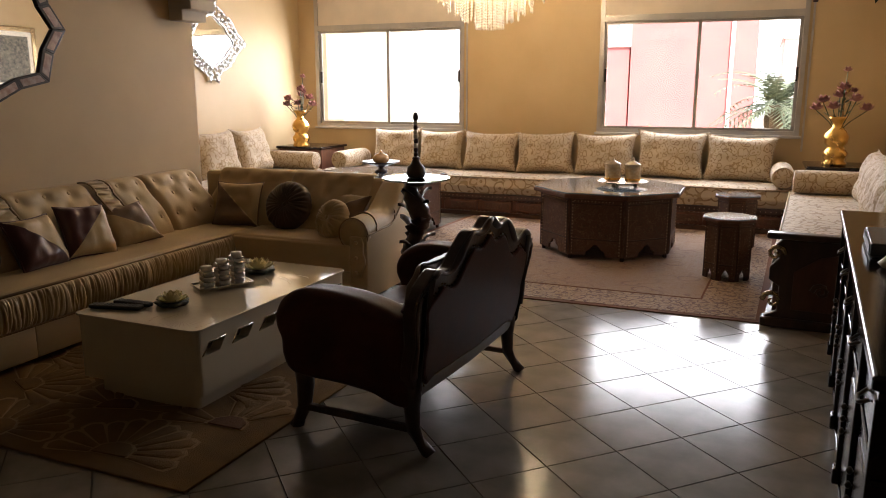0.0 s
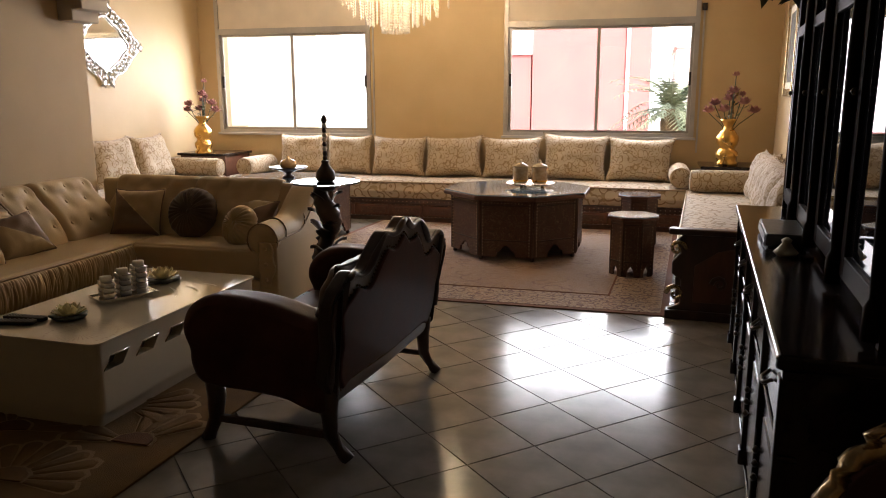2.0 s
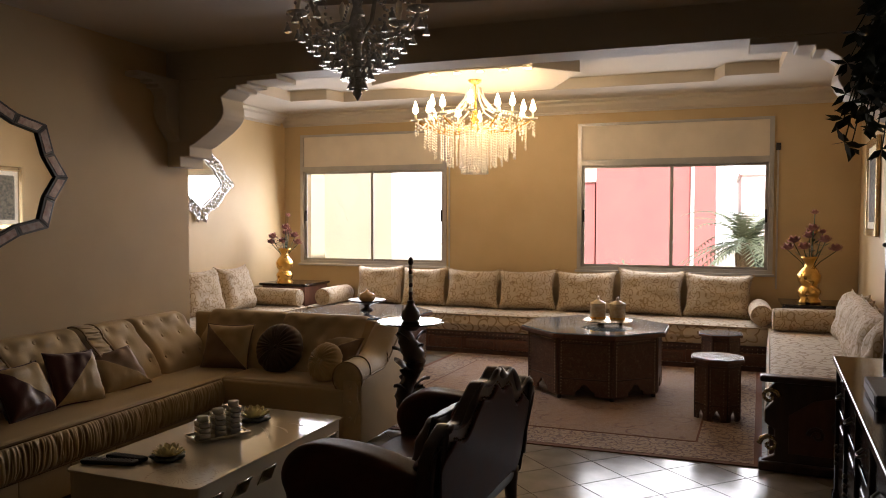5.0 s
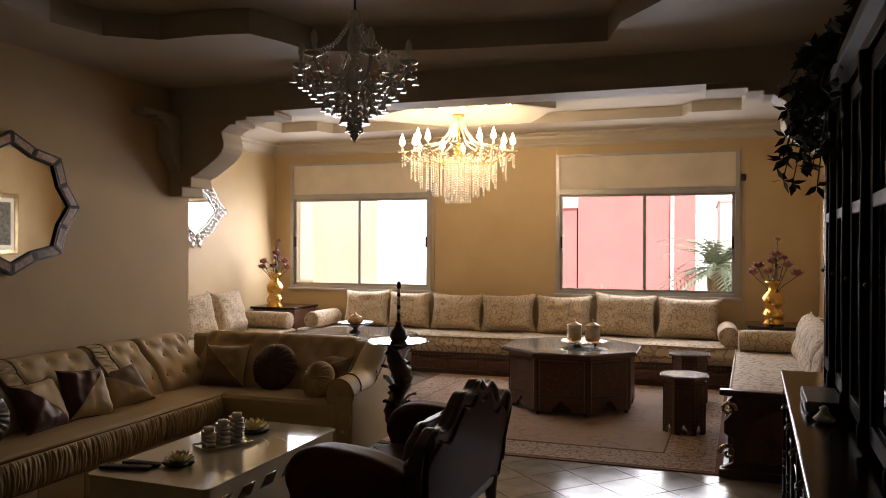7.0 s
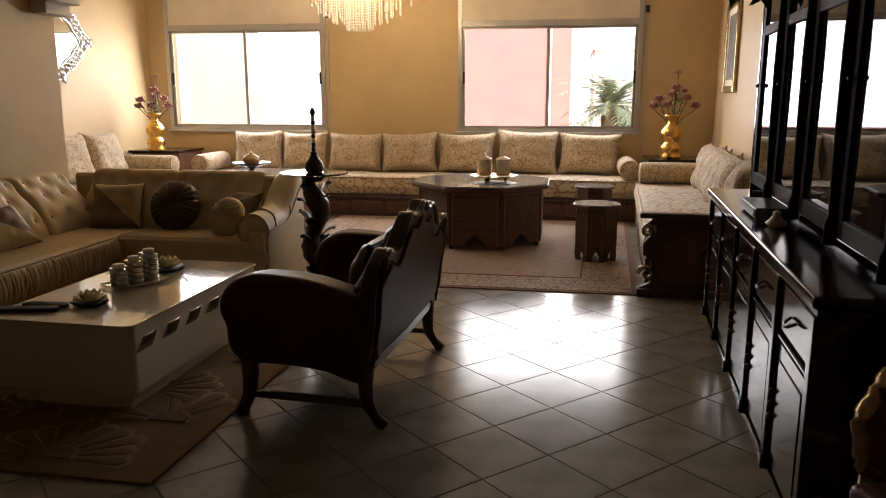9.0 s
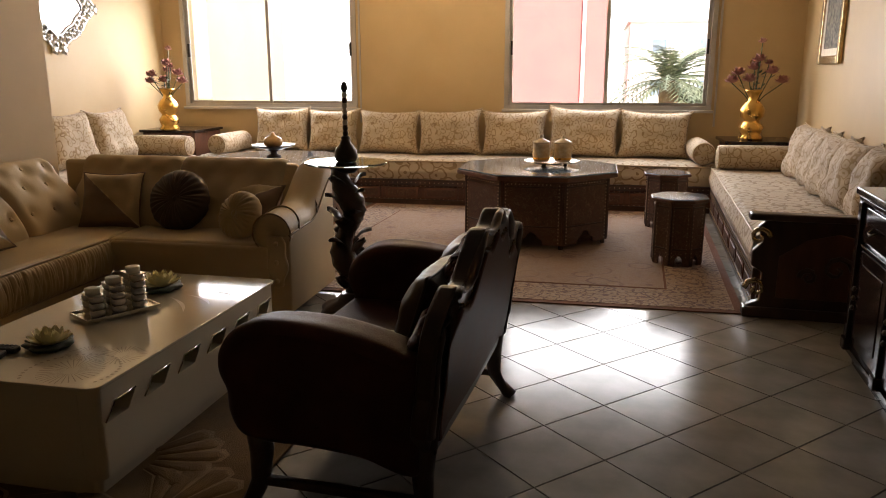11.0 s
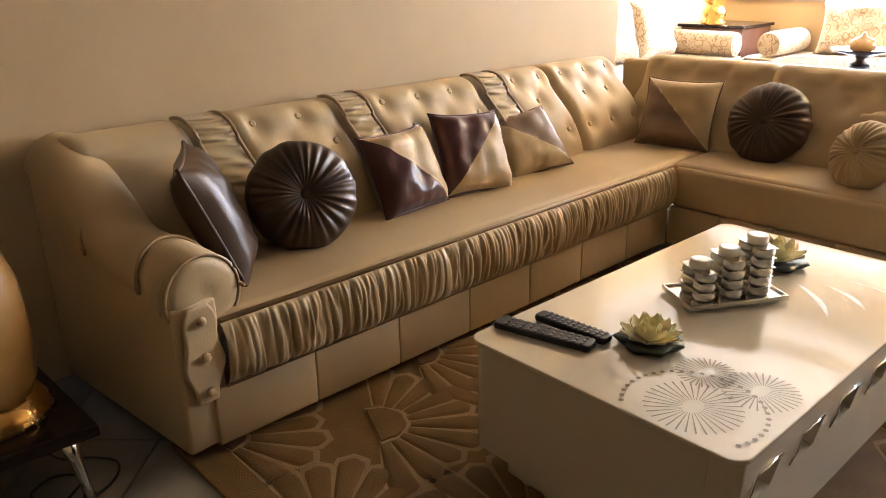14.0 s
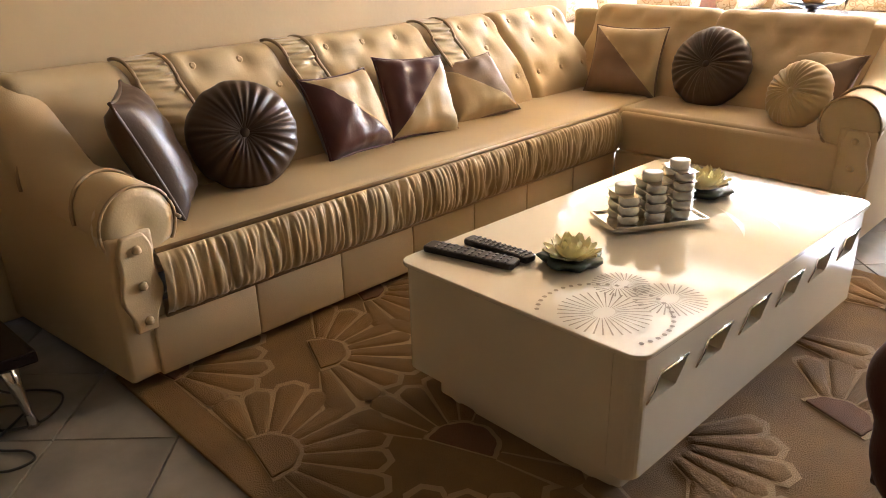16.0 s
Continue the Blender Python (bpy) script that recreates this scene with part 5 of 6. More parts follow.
def round_cushion(m, r, d, mat, label):
    c = thing("round_cushion", m, label, "cushion", "round cushions")
    def fn(u, v):
        a = 2 * math.pi * u
        t = v * math.pi
        rr = r * math.sin(t) ** 0.75
        y = -d / 2 * math.cos(t) * (1 - 0.35 * math.exp(-(rr / (r * 0.22)) ** 2))
        ph = a * 15 + 2.2 * math.sin(2 * a + r * 40) + 1.3 * math.sin(5 * a)
        crease = (1 - abs(math.sin(ph / 2)) ** 0.6) * (0.55 + 0.45 * math.sin(3 * a + 1)) + 0.35 * math.sin(a * 27 + 1.5 * math.sin(4 * a))
        fade = math.sin(t) * math.exp(-((rr / r - 0.45) / 0.42) ** 2)
        fold = 1 + 0.012 * math.sin(a * 9 + 2 * math.sin(3 * a)) * math.sin(t)
        y += 0.034 * crease * fade * (1 if v < 0.5 else -1)
        return (rr * fold * math.cos(a), y, r + rr * fold * math.sin(a))
    part("cover", sheet(fn, 180, 26), mat, c, smooth=True)
    b = lathe([(0.003, -0.012), (0.018, -0.006), (0.02, 0.008)], 14)
    b.transform(Matrix.Translation((0, -d / 2 * 0.66, r)) @ Euler((radians(-90), 0, 0)).to_matrix().to_4x4())
    part("button", b, mat, c, smooth=True)
round_cushion(Matrix.Translation((-3.16, 3.16, SZ - 0.005)) @ Euler((radians(-20), 0, radians(68))).to_matrix().to_4x4(), 0.185, 0.19, BROWNS, "round dark brown pleated satin cushion with button")
def on_short(x, y, w, h, mats, label, split, lean=-25, turn=0, seed=0):
    cushion(Matrix.Translation((x, y, SZ)) @ Euler((radians(lean), 0, radians(turn))).to_matrix().to_4x4(), w, h, 0.15, mats, label, "cushion", "sofa cushions", "cushion", seed, split)
on_short(-3.06, 5.26, 0.38, 0.36, (SATIN, TAUPE, TAUPE), "square cushion halved in taupe and cream satin", 1, turn=12, seed=8)
round_cushion(Matrix.Translation((-2.62, 5.28, SZ - 0.005)) @ Euler((radians(-22), 0, radians(2))).to_matrix().to_4x4(), 0.19, 0.18, BROWNS, "round dark brown pleated satin cushion")
on_short(-2.20, 5.34, 0.36, 0.32, (SATIN, TAUPE, TAUPE), "square cushion halved in taupe and cream satin", -1, lean=-35, turn=-14, seed=9)
round_cushion(Matrix.Translation((-2.16, 5.12, SZ - 0.005)) @ Euler((radians(-24), 0, radians(-20))).to_matrix().to_4x4(), 0.145, 0.16, SATIN, "round cream pleated satin cushion by the arm")
# cushions on the settee
cushion(setm @ Matrix.Translation((0.10, 0.20, 0.42)) @ Euler((radians(-24), 0, radians(-90))).to_matrix().to_4x4(), 0.40, 0.40, 0.15, (BROWNS, LEATH), "dark brown cushion leaning on the settee back", "cushion", "settee cushions", "cushion", 21)
cushion(setm @ Matrix.Translation((0.13, -0.20, 0.42)) @ Euler((radians(-18), 0, radians(-90))).to_matrix().to_4x4(), 0.38, 0.36, 0.14, (BROWNS, BROWNS), "dark brown cushion leaning on the settee back", "cushion", "settee cushions", "cushion", 22)
cushion(setm @ Matrix.Translation((-0.02, -0.22, 0.485)) @ Euler((radians(88), 0, radians(10))).to_matrix().to_4x4(), 0.36, 0.36, 0.12, (SATIN, TAUPE), "cream satin cushion lying on the settee seat", "cushion", "settee cushions", "cushion", 23)

# ---- on the coffee table ----
CT = 0.4205
def lotus(x, y, s, label):
    t = thing("lotus_flower", pose(x, y, CT), label, "artificial flower", "lotus flowers")
    part("pad", lathe([(0.04, 0.004), (0.09, 0.002), (0.112, 0.018), (0.105, 0.024), (0.05, 0.014)], 40, wave=lambda a, z: s * (1 + 0.10 * math.sin(7 * a) + 0.04 * math.sin(17 * a))), PADG, t, "dark ruffled lily pad", True)
    for ring, (n, el, ln) in enumerate(((11, 0.30, 0.10), (9, 0.70, 0.09), (7, 1.1, 0.07))):
        for k in range(n):
            a = 2 * math.pi * (k + 0.5 * ring) / n
            d, sd, up = Vector((math.cos(a), math.sin(a), 0)), Vector((-math.sin(a), math.cos(a), 0)), Vector((0, 0, 1))
            def fn(u, v):
                e = el * (0.6 + 0.6 * u)
                w = 0.031 * math.sin(math.pi * min(0.97, 0.12 + 0.88 * u)) ** 0.8
                return (d * (0.012 + ln * u * math.cos(e)) + up * (0.016 + ln * u * math.sin(e) + 0.010 * (2 * v - 1) ** 2) + sd * w * (2 * v - 1)) * s
            part("petal", sheet(fn, 6, 4), LOTUS, t, smooth=True)
lotus(-2.00, 3.38, 0.72, "pale yellow artificial lotus on a dark pad")
lotus(-2.02, 4.12, 0.85, "pale yellow artificial lotus on a dark pad")
def remote(x, y, rot, ln, w, label):
    t = thing("remote_control", pose(x, y, CT, 0, 0, rot), label, "remote control", "remote controls")
    part("body", slab(rounded(w / 2, ln / 2, 0.012), 0.0, 0.018, "xy", 0.005), PLAST, t)
    for j in range(11):
        for i in range(3):
            part("key", B((-w * 0.3 + i * w * 0.3 - 0.005, -w * 0.3 + i * w * 0.3 + 0.005, -ln * 0.42 + j * ln * 0.078 - 0.0035, -ln * 0.42 + j * ln * 0.078 + 0.0035, 0.0182, 0.0205)), KEYPAD, t)
remote(-2.215, 3.23, 103, 0.27, 0.055, "long black remote control on the glass top")
remote(-2.185, 3.31, 92, 0.22, 0.045, "short black remote control on the glass top")
ctray = thing("candle_tray", pose(-2.01, 3.78, CT, 0, 0, -31), "small mirrored tray under the candle holders", "tray")
part("plate", B((-0.075, 0.075, -0.145, 0.145, 0.008, 0.014), bevel=0.003), CHROME, ctray)
part("rim", B((-0.08, -0.075, -0.15, 0.15, 0.006, 0.02), (0.075, 0.08, -0.15, 0.15, 0.006, 0.02), (-0.075, 0.075, -0.15, -0.145, 0.006, 0.02), (-0.075, 0.075, 0.145, 0.15, 0.006, 0.02)), CHROME, ctray)
for i, (cy, n) in enumerate(((-0.085, 3), (0.0, 4), (0.085, 5))):
    mt = Matrix(ctray.matrix_world) @ Matrix.Translation((0, cy, 0.014))
    h = thing("candle_holder", mt, "stacked glass candle holder with ivory candle", "candle holder", "candle holders")
    for k in range(n):
        for dx in (-0.032, 0.032):
            part("glass_drum", lathe([(0.018, 0.001), (0.028, 0.004), (0.031, 0.014), (0.028, 0.024), (0.018, 0.027)], 16, (dx, 0, k * 0.028)), FROST if dx < 0 else CRYSTS, h, smooth=True)
        part("plate", B((-0.056, 0.056, -0.028, 0.028, k * 0.028 + 0.0265, k * 0.028 + 0.0282)), CHROME, h)
    part("candle", lathe([(0.028, n * 0.028 + 0.002), (0.029, n * 0.028 + 0.024), (0.02, n * 0.028 + 0.026)], 18, (0, 0, 0)), WAX, h, smooth=True)

# ---- lights ----
def strand(pts, n, r, mat, par, name="bead_strand"):
    """Faceted beads threaded along a line."""
    bm = bmesh.new()
    for i in range(n):
        t = i / max(1, n - 1) * (len(pts) - 1)
        k = min(len(pts) - 2, int(t))
        p = Vector(pts[k]).lerp(Vector(pts[k + 1]), t - k)
        bmesh.ops.create_icosphere(bm, subdivisions=1, radius=r, matrix=Matrix.Translation(p))
    return tagged(part(name, bm, mat, par), kind="stuff")
ch = thing("chandelier", pose(-1.87, 7.80, 0), "large lit crystal chandelier with candle bulbs", "chandelier")
part("canopy", lathe([(0.07, 2.985), (0.06, 2.96), (0.02, 2.94)], 20), GOLD, ch, smooth=True)
part("stem", lathe([(0.012, 2.94), (0.012, 2.85), (0.03, 2.83), (0.015, 2.80), (0.03, 2.62), (0.05, 2.58), (0.03, 2.52), (0.045, 2.48), (0.01, 2.45)], 14), GOLD, ch, smooth=True)
N = 14
for k in range(N):
    a = 2 * math.pi * k / N
    R = 0.60 if k % 2 == 0 else 0.50
    zz = 2.56 if k % 2 == 0 else 2.60
    c, s = math.cos(a), math.sin(a)
    am = part("arm", tube([(0.03 * c, 0.03 * s, 2.53), (0.18 * c, 0.18 * s, 2.46), (0.38 * c, 0.38 * s, 2.46), (R * c, R * s, zz)], 0.009, 6), GOLD, ch, smooth=True)
    part("drip_pan", lathe([(0.01, 0), (0.05, 0.012), (0.054, 0.02), (0.012, 0.014)], 14, (R * c, R * s, zz)), AMBER, am, smooth=True)
    part("candle", lathe([(0.012, 0.014), (0.012, 0.075), (0.008, 0.078)], 10, (R * c, R * s, zz)), WAX, am)
    part("bulb", lathe([(0.009, 0.078), (0.030, 0.10), (0.027, 0.13), (0.003, 0.20)], 10, (R * c, R * s, zz)), BULB, am, "lit flame bulb", True)
    strand([(0.06 * c, 0.06 * s, 2.90), (0.10 * c, 0.10 * s, 2.80), (0.2 * c, 0.2 * s, 2.68), (R * 0.9 * c, R * 0.9 * s, zz + 0.02)], 30, 0.011, AMBER, ch)
    for q, (rr, n) in enumerate(((R, 4), (R * 0.86, 8), (R * 0.68, 12), (R * 0.46, 15), (R * 0.22, 18))):
      for a2 in (a + 0.11 * (q % 2), a + 0.11 * (q % 2) + math.pi / N):
        top = zz - 0.02 if q == 0 else 2.51
        strand([(rr * math.cos(a2), rr * math.sin(a2), top), (rr * math.cos(a2), rr * math.sin(a2), top - 0.024 * n)], n, 0.011, AMBER, ch)
        lathe_b = lathe([(0.002, 0), (0.012, 0.015), (0.004, 0.04)], 8, (rr * math.cos(a2), rr * math.sin(a2), top - 0.024 * n - 0.045))
        part("crystal_drop", lathe_b, AMBER, ch)
    a3 = 2 * math.pi * (k + 1) / N
    R3, z3 = (0.60, 2.56) if (k + 1) % 2 == 0 else (0.50, 2.60)
    strand([(R * c, R * s, zz), ((R + R3) / 2 * math.cos((a + a3) / 2), (R + R3) / 2 * math.sin((a + a3) / 2), 2.48), (R3 * math.cos(a3), R3 * math.sin(a3), z3)], 12, 0.009, AMBER, ch)
c2 = thing("chandelier", pose(-1.02, 3.45, 0), "unlit silvered crystal chandelier with bell drops", "chandelier")
part("chain", tube([(0, 0, 3.06), (0, 0, 2.74)], 0.007, 6), BLACKF, c2)
part("stem", lathe([(0.02, 2.74), (0.03, 2.70), (0.018, 2.66), (0.04, 2.58), (0.02, 2.50), (0.035, 2.44), (0.05, 2.40), (0.02, 2.33), (0.012, 2.18)], 14), CRYSTS, c2, smooth=True)
for k in range(6):
    a = 2 * math.pi * k / 6 + 0.2
    c, s = math.cos(a), math.sin(a)
    R = 0.27
    am = part("arm", tube([(0.02 * c, 0.02 * s, 2.42), (0.12 * c, 0.12 * s, 2.36), (0.22 * c, 0.22 * s, 2.38), (R * c, R * s, 2.46)], 0.009, 6), CRYSTS, c2, smooth=True)
    part("drip_pan", lathe([(0.01, 0), (0.045, 0.012), (0.05, 0.024), (0.012, 0.014)], 14, (R * c, R * s, 2.46)), CRYSTS, am, smooth=True)
    part("candle", lathe([(0.011, 0.014), (0.011, 0.06), (0.018, 0.08), (0.014, 0.11), (0.003, 0.13)], 10, (R * c, R * s, 2.46)), WAX, am, "unlit flame bulb", True)
    strand([(0.03 * c, 0.03 * s, 2.68), (0.12 * c, 0.12 * s, 2.56), (R * c, R * s, 2.48)], 16, 0.009, CRYSTS, c2)
    for q, (rr, z0, n) in enumerate(((R + 0.03, 2.46, 2), (R - 0.03, 2.46, 4), (0.20, 2.40, 3), (0.15, 2.38, 5), (0.10, 2.36, 5), (0.06, 2.30, 4), (0.03, 2.26, 4))):
        for da in (-0.22, 0.22):
            x0, y0 = rr * math.cos(a + da), rr * math.sin(a + da)
            strand([(x0, y0, z0), (x0, y0, z0 - 0.02 * n)], n, 0.008, CRYSTS, c2)
            part("bell_drop", lathe([(0.018, 0), (0.014, 0.012), (0.006, 0.03), (0.003, 0.04)], 10, (x0, y0, z0 - 0.02 * n - 0.04)), CRYSTS, c2, smooth=True)
part("finial", lathe([(0.002, 2.09), (0.022, 2.12), (0.012, 2.16), (0.006, 2.19)], 12), CRYSTS, c2, smooth=True)

# ---- mirrors and picture ----
mr = thing("wall_mirror", pose(LEFT, 3.83, 1.85), "star-edged wall mirror in marbled mosaic frame", "mirror")
def ring_pt(r, k):
    a, q = math.pi * k / 8, r * (1.0 if k % 2 == 0 else 0.87)
    return (q * math.cos(a) * 1.1, q * math.sin(a) * 0.92)
part("glass", slab([ring_pt(0.43, k) for k in range(16)], 0.012, 0.018, "yz"), MIRR, mr)
part("backing", slab([ring_pt(0.515, k) for k in range(16)], 0.002, 0.012, "yz"), BLACKF, mr)
for k in range(16):
    i0, i1, o0, o1 = ring_pt(0.425, k), ring_pt(0.425, k + 1), ring_pt(0.52, k), ring_pt(0.52, k + 1)
    mid = lambda p, q, t: (p[0] + (q[0] - p[0]) * t, p[1] + (q[1] - p[1]) * t)
    seg = part("frame_segment", slab([i0, i1, o1, o0], 0.012, 0.036, "yz", 0.004), BLACKF, mr)
    part("mosaic_tile", slab([mid(mid(i0, i1, .1), mid(o0, o1, .1), .2), mid(mid(i0, i1, .9), mid(o0, o1, .9), .2), mid(mid(i0, i1, .9), mid(o0, o1, .9), .8), mid(mid(i0, i1, .1), mid(o0, o1, .1), .8)], 0.034, 0.040, "yz", 0.002), MOSA, seg)
m2 = thing("wall_mirror", pose(LEFT2, 7.85, 2.0), "mirror in pierced silver carved frame", "mirror")
def shield(k, n, f):
    """Edge of the carved frame: flat foot, wide waist and a crested head."""
    a = 2 * math.pi * k / n
    c, q = math.cos(a), math.sin(a)
    r = 1 + 0.10 * math.cos(4 * a) + 0.05 * math.cos(8 * a) + (0.10 * q if q > 0 else 0)
    return (0.41 * f * r * c, 0.30 * f * r * q)
part("glass", slab([shield(k, 40, 0.80) for k in range(40)], 0.012, 0.02, "yz"), MIRR, m2)
part("frame_rim", tube([(0.024, *shield(k, 48, 0.82)) for k in range(49)], 0.014, 8), SILV, m2, smooth=True)
part("outer_rim", tube([(0.02, *shield(k, 64, 1.22 + 0.03 * math.sin(k * 1.2))) for k in range(65)], 0.010, 6), SILV, m2, smooth=True)
for k in range(60):
    y, z = shield(k, 30, 0.94 if k < 30 else 1.13)
    turn = [(0.03, y + (0.008 + 0.036 * t / 10) * math.cos(k + 0.75 * t), z + (0.008 + 0.036 * t / 10) * math.sin(k + 0.75 * t)) for t in range(11)]
    part("carving", tube(turn, [0.005 + 0.009 * math.sin(math.pi * t / 10) for t in range(11)], 6), SILV, m2, smooth=True)
for k in (6, 7, 19, 20, 0, 13):
    y, z = shield(k, 26, 1.25)
    b = lathe([(0.006, -0.01), (0.045, -0.006), (0.05, 0.006), (0.012, 0.018)], 14, wave=lambda t, z: 1 + 0.25 * math.sin(5 * t))
    b.transform(Matrix.Translation((0.026, y, z)) @ Euler((0, radians(90), 0)).to_matrix().to_4x4())
    part("rosette", b, SILV, m2, smooth=True)
pic = thing("framed_picture", Matrix.Translation((right_x(8.42), 8.42, 1.88)) @ Euler((0, 0, radians(ang))).to_matrix().to_4x4(), "gilt framed dark engraving on the wall", "picture")
part("print", B((-0.018, -0.008, -0.33, 0.33, -0.38, 0.38)), PAPER, pic)
part("frame", B((-0.04, -0.004, -0.40, -0.33, -0.45, 0.45), (-0.04, -0.004, 0.33, 0.40, -0.45, 0.45), (-0.04, -0.004, -0.33, 0.33, -0.45, -0.38), (-0.04, -0.004, -0.33, 0.33, 0.38, 0.45), bevel=0.008), OGOLD, pic)
part("mount", B((-0.022, -0.01, -0.33, -0.27, -0.38, 0.38), (-0.022, -0.01, 0.27, 0.33, -0.38, 0.38), (-0.022, -0.01, -0.27, 0.27, -0.38, -0.32), (-0.022, -0.01, -0.27, 0.27, 0.32, 0.38)), WAX, pic)

# ---- on and beside the cabinet ----
tv = thing("media_box", cabm @ pose(0.16, 1.55, 0.853), "flat black media box on the cabinet", "media box")
part("case", B((-0.10, 0.05, -0.20, 0.20, 0.006, 0.055), bevel=0.006), PLAST, tv)
part("front", B((-0.104, -0.1005, -0.18, 0.18, 0.012, 0.048)), KEYPAD, tv)
for sx, sy in ((-0.08, -0.17), (0.03, -0.17), (-0.08, 0.17), (0.03, 0.17)):
    part("foot", lathe([(0.012, 0), (0.012, 0.007)], 10, (sx, sy, 0)), PLAST, tv)
dc = thing("small_ornament", cabm @ pose(0.12, 1.20, 0.853), "small white porcelain ornament on the cabinet", "ornament")
part("body", lathe([(0.03, 0), (0.045, 0.015), (0.03, 0.03), (0.015, 0.05), (0.02, 0.06), (0.006, 0.07)], 18), WAX, dc, smooth=True)
pl = thing("trailing_plant", cabm @ pose(0.30, 2.05, 2.381), "dark trailing artificial plant on the cabinet top", "plant")
part("pot", lathe([(0.07, 0), (0.09, 0.10), (0.095, 0.11), (0.08, 0.10)], 18), WOOD, pl, smooth=True)
bm = bmesh.new()
r9 = random.Random(9)
for k in range(120):
    a, reach = r9.uniform(0, 6.28), r9.uniform(0.15, 0.55)
    dx, dy = math.cos(a) * min(0.42, reach) * 0.75, math.sin(a) * reach * 1.7
    drop = r9.uniform(-0.55, 0.12) if dx < -0.12 else r9.uniform(-0.02, 0.25)
    pts = [Vector((dx * t, dy * t, 0.08 + 0.28 * t * (1 - t) * 2 + (drop) * t * t)) for t in (0, 0.2, 0.4, 0.6, 0.8, 1)]
    tube(pts, 0.003, 4, bm)
    for p in pts[1:]:
        for j in range(5):
            d = Vector((r9.uniform(-1, 1), r9.uniform(-1, 1), r9.uniform(-1, 0.5))).normalized()
            w = d.cross(Vector((0.3, 0.5, 1))).normalized() * 0.018
            bm.faces.new([bm.verts.new(q) for q in (p, p + d * 0.035 + w * 1.4, p + d * 0.085, p + d * 0.03 - w)])
tagged(part("leaves", bm, DARKLEAF, pl), kind="stuff")
# gilded chair beside the cabinet
gc = thing("gilded_chair", pose(1.20, 2.02, 0, 0, 0, 20) @ Matrix.Scale(0.88, 4), "gilt carved chair with dark upholstery", "chair")
def oval(r0, r1, cz, n=40, wob=0.0):
    return [((r0 + wob * math.sin(9 * 2 * math.pi * k / n)) * math.cos(2 * math.pi * k / n), cz + (r1 + wob * math.sin(9 * 2 * math.pi * k / n)) * math.sin(2 * math.pi * k / n)) for k in range(n)]
part("back_frame", tube([(p[0], 0.22, p[1]) for p in oval(0.20, 0.20, 0.64, 48, 0.008) + [oval(0.20, 0.20, 0.64, 48, 0.008)[0]]], 0.026, 8), OGOLD, gc, smooth=True)
part("backrest", slab(oval(0.19, 0.19, 0.64), 0.20, 0.24, "xz", 0.012), MAROON, gc, smooth=True)
for sx in (-1, 0, 1):
    part("crest", tube([(sx * 0.07, 0.22, 0.82), (sx * 0.10, 0.215, 0.86), (sx * 0.06, 0.21, 0.885), (sx * 0.03, 0.215, 0.86)], [0.02, 0.018, 0.014, 0.006], 8), OGOLD, gc, smooth=True)
part("seat_frame", B((-0.25, 0.25, -0.24, 0.24, 0.36, 0.42), bevel=0.015), OGOLD, gc)
part("seat", B((-0.23, 0.23, -0.22, 0.22, 0.42, 0.49), bevel=0.03, seg=3), MAROON, gc, smooth=True)
for sx in (-1, 1):
    for sy in (-1, 1):
        part("leg", tube([(sx * 0.21, sy * 0.20, 0.38), (sx * 0.235, sy * 0.22, 0.25), (sx * 0.21, sy * 0.20, 0.08), (sx * 0.23, sy * 0.225, 0.0)], [0.032, 0.026, 0.016, 0.022], 8), OGOLD, gc, smooth=True)
    part("back_post", tube([(sx * 0.18, 0.21, 0.40), (sx * 0.16, 0.22, 0.52)], 0.02, 8), OGOLD, gc)

# ---- low side table with lamp, left of the sofa ----
st = thing("side_table", pose(-3.30, 2.10, 0), "low black side table with curved chrome legs", "side table")
part("top", slab([(-0.35, -0.25), (0.36, -0.25), (0.39, 0.24), (-0.35, 0.22)], 0.215, 0.25, "xy", 0.006), EBONY, st)
for x, y in ((-0.28, -0.20), (0.30, -0.20), (0.31, 0.20), (-0.28, 0.17)):
    part("leg", tube([(x * 0.9, y * 0.9, 0.215), (x * 0.96, y * 0.96, 0.12), (x, y, 0.04), (x * 1.02, y * 1.02, 0.0)], [0.03, 0.018, 0.011, 0.018], 10), CHROME, st, smooth=True)
tl = thing("table_lamp", pose(-3.14, 2.16, 0.25), "amber ceramic lamp body on a gilt foot", "lamp")
part("foot", lathe([(0.14, 0), (0.145, 0.012), (0.12, 0.05), (0.105, 0.06)], 28), GOLD, tl, smooth=True)
part("body", lathe([(0.105, 0.06), (0.12, 0.10), (0.128, 0.22), (0.12, 0.36), (0.09, 0.46), (0.05, 0.50), (0.03, 0.52)], 28), LAMPY, tl, smooth=True)
cb = thing("power_cable", pose(0, 0, 0), "loose black cable on the tiles", "cable")
cp = [(-3.35, 2.26, 0.2), (-3.30, 2.27, 0.05), (-3.22, 2.30, 0.006), (-3.16, 2.37, 0.006), (-3.09, 2.415, 0.006), (-3.02, 2.385, 0.006), (-2.98, 2.31, 0.006), (-3.02, 2.23, 0.006), (-3.10, 2.19, 0.006), (-3.14, 2.26, 0.007), (-3.08, 2.32, 0.01), (-3.02, 2.27, 0.012), (-2.98, 2.21, 0.006), (-2.93, 2.20, 0.006), (-2.87, 2.25, 0.006), (-2.82, 2.25, 0.006), (-2.82, 2.19, 0.006), (-2.88, 2.14, 0.006), (-3.1, 2.0, 0.006), (-3.3, 1.95, 0.006)]
sm = []
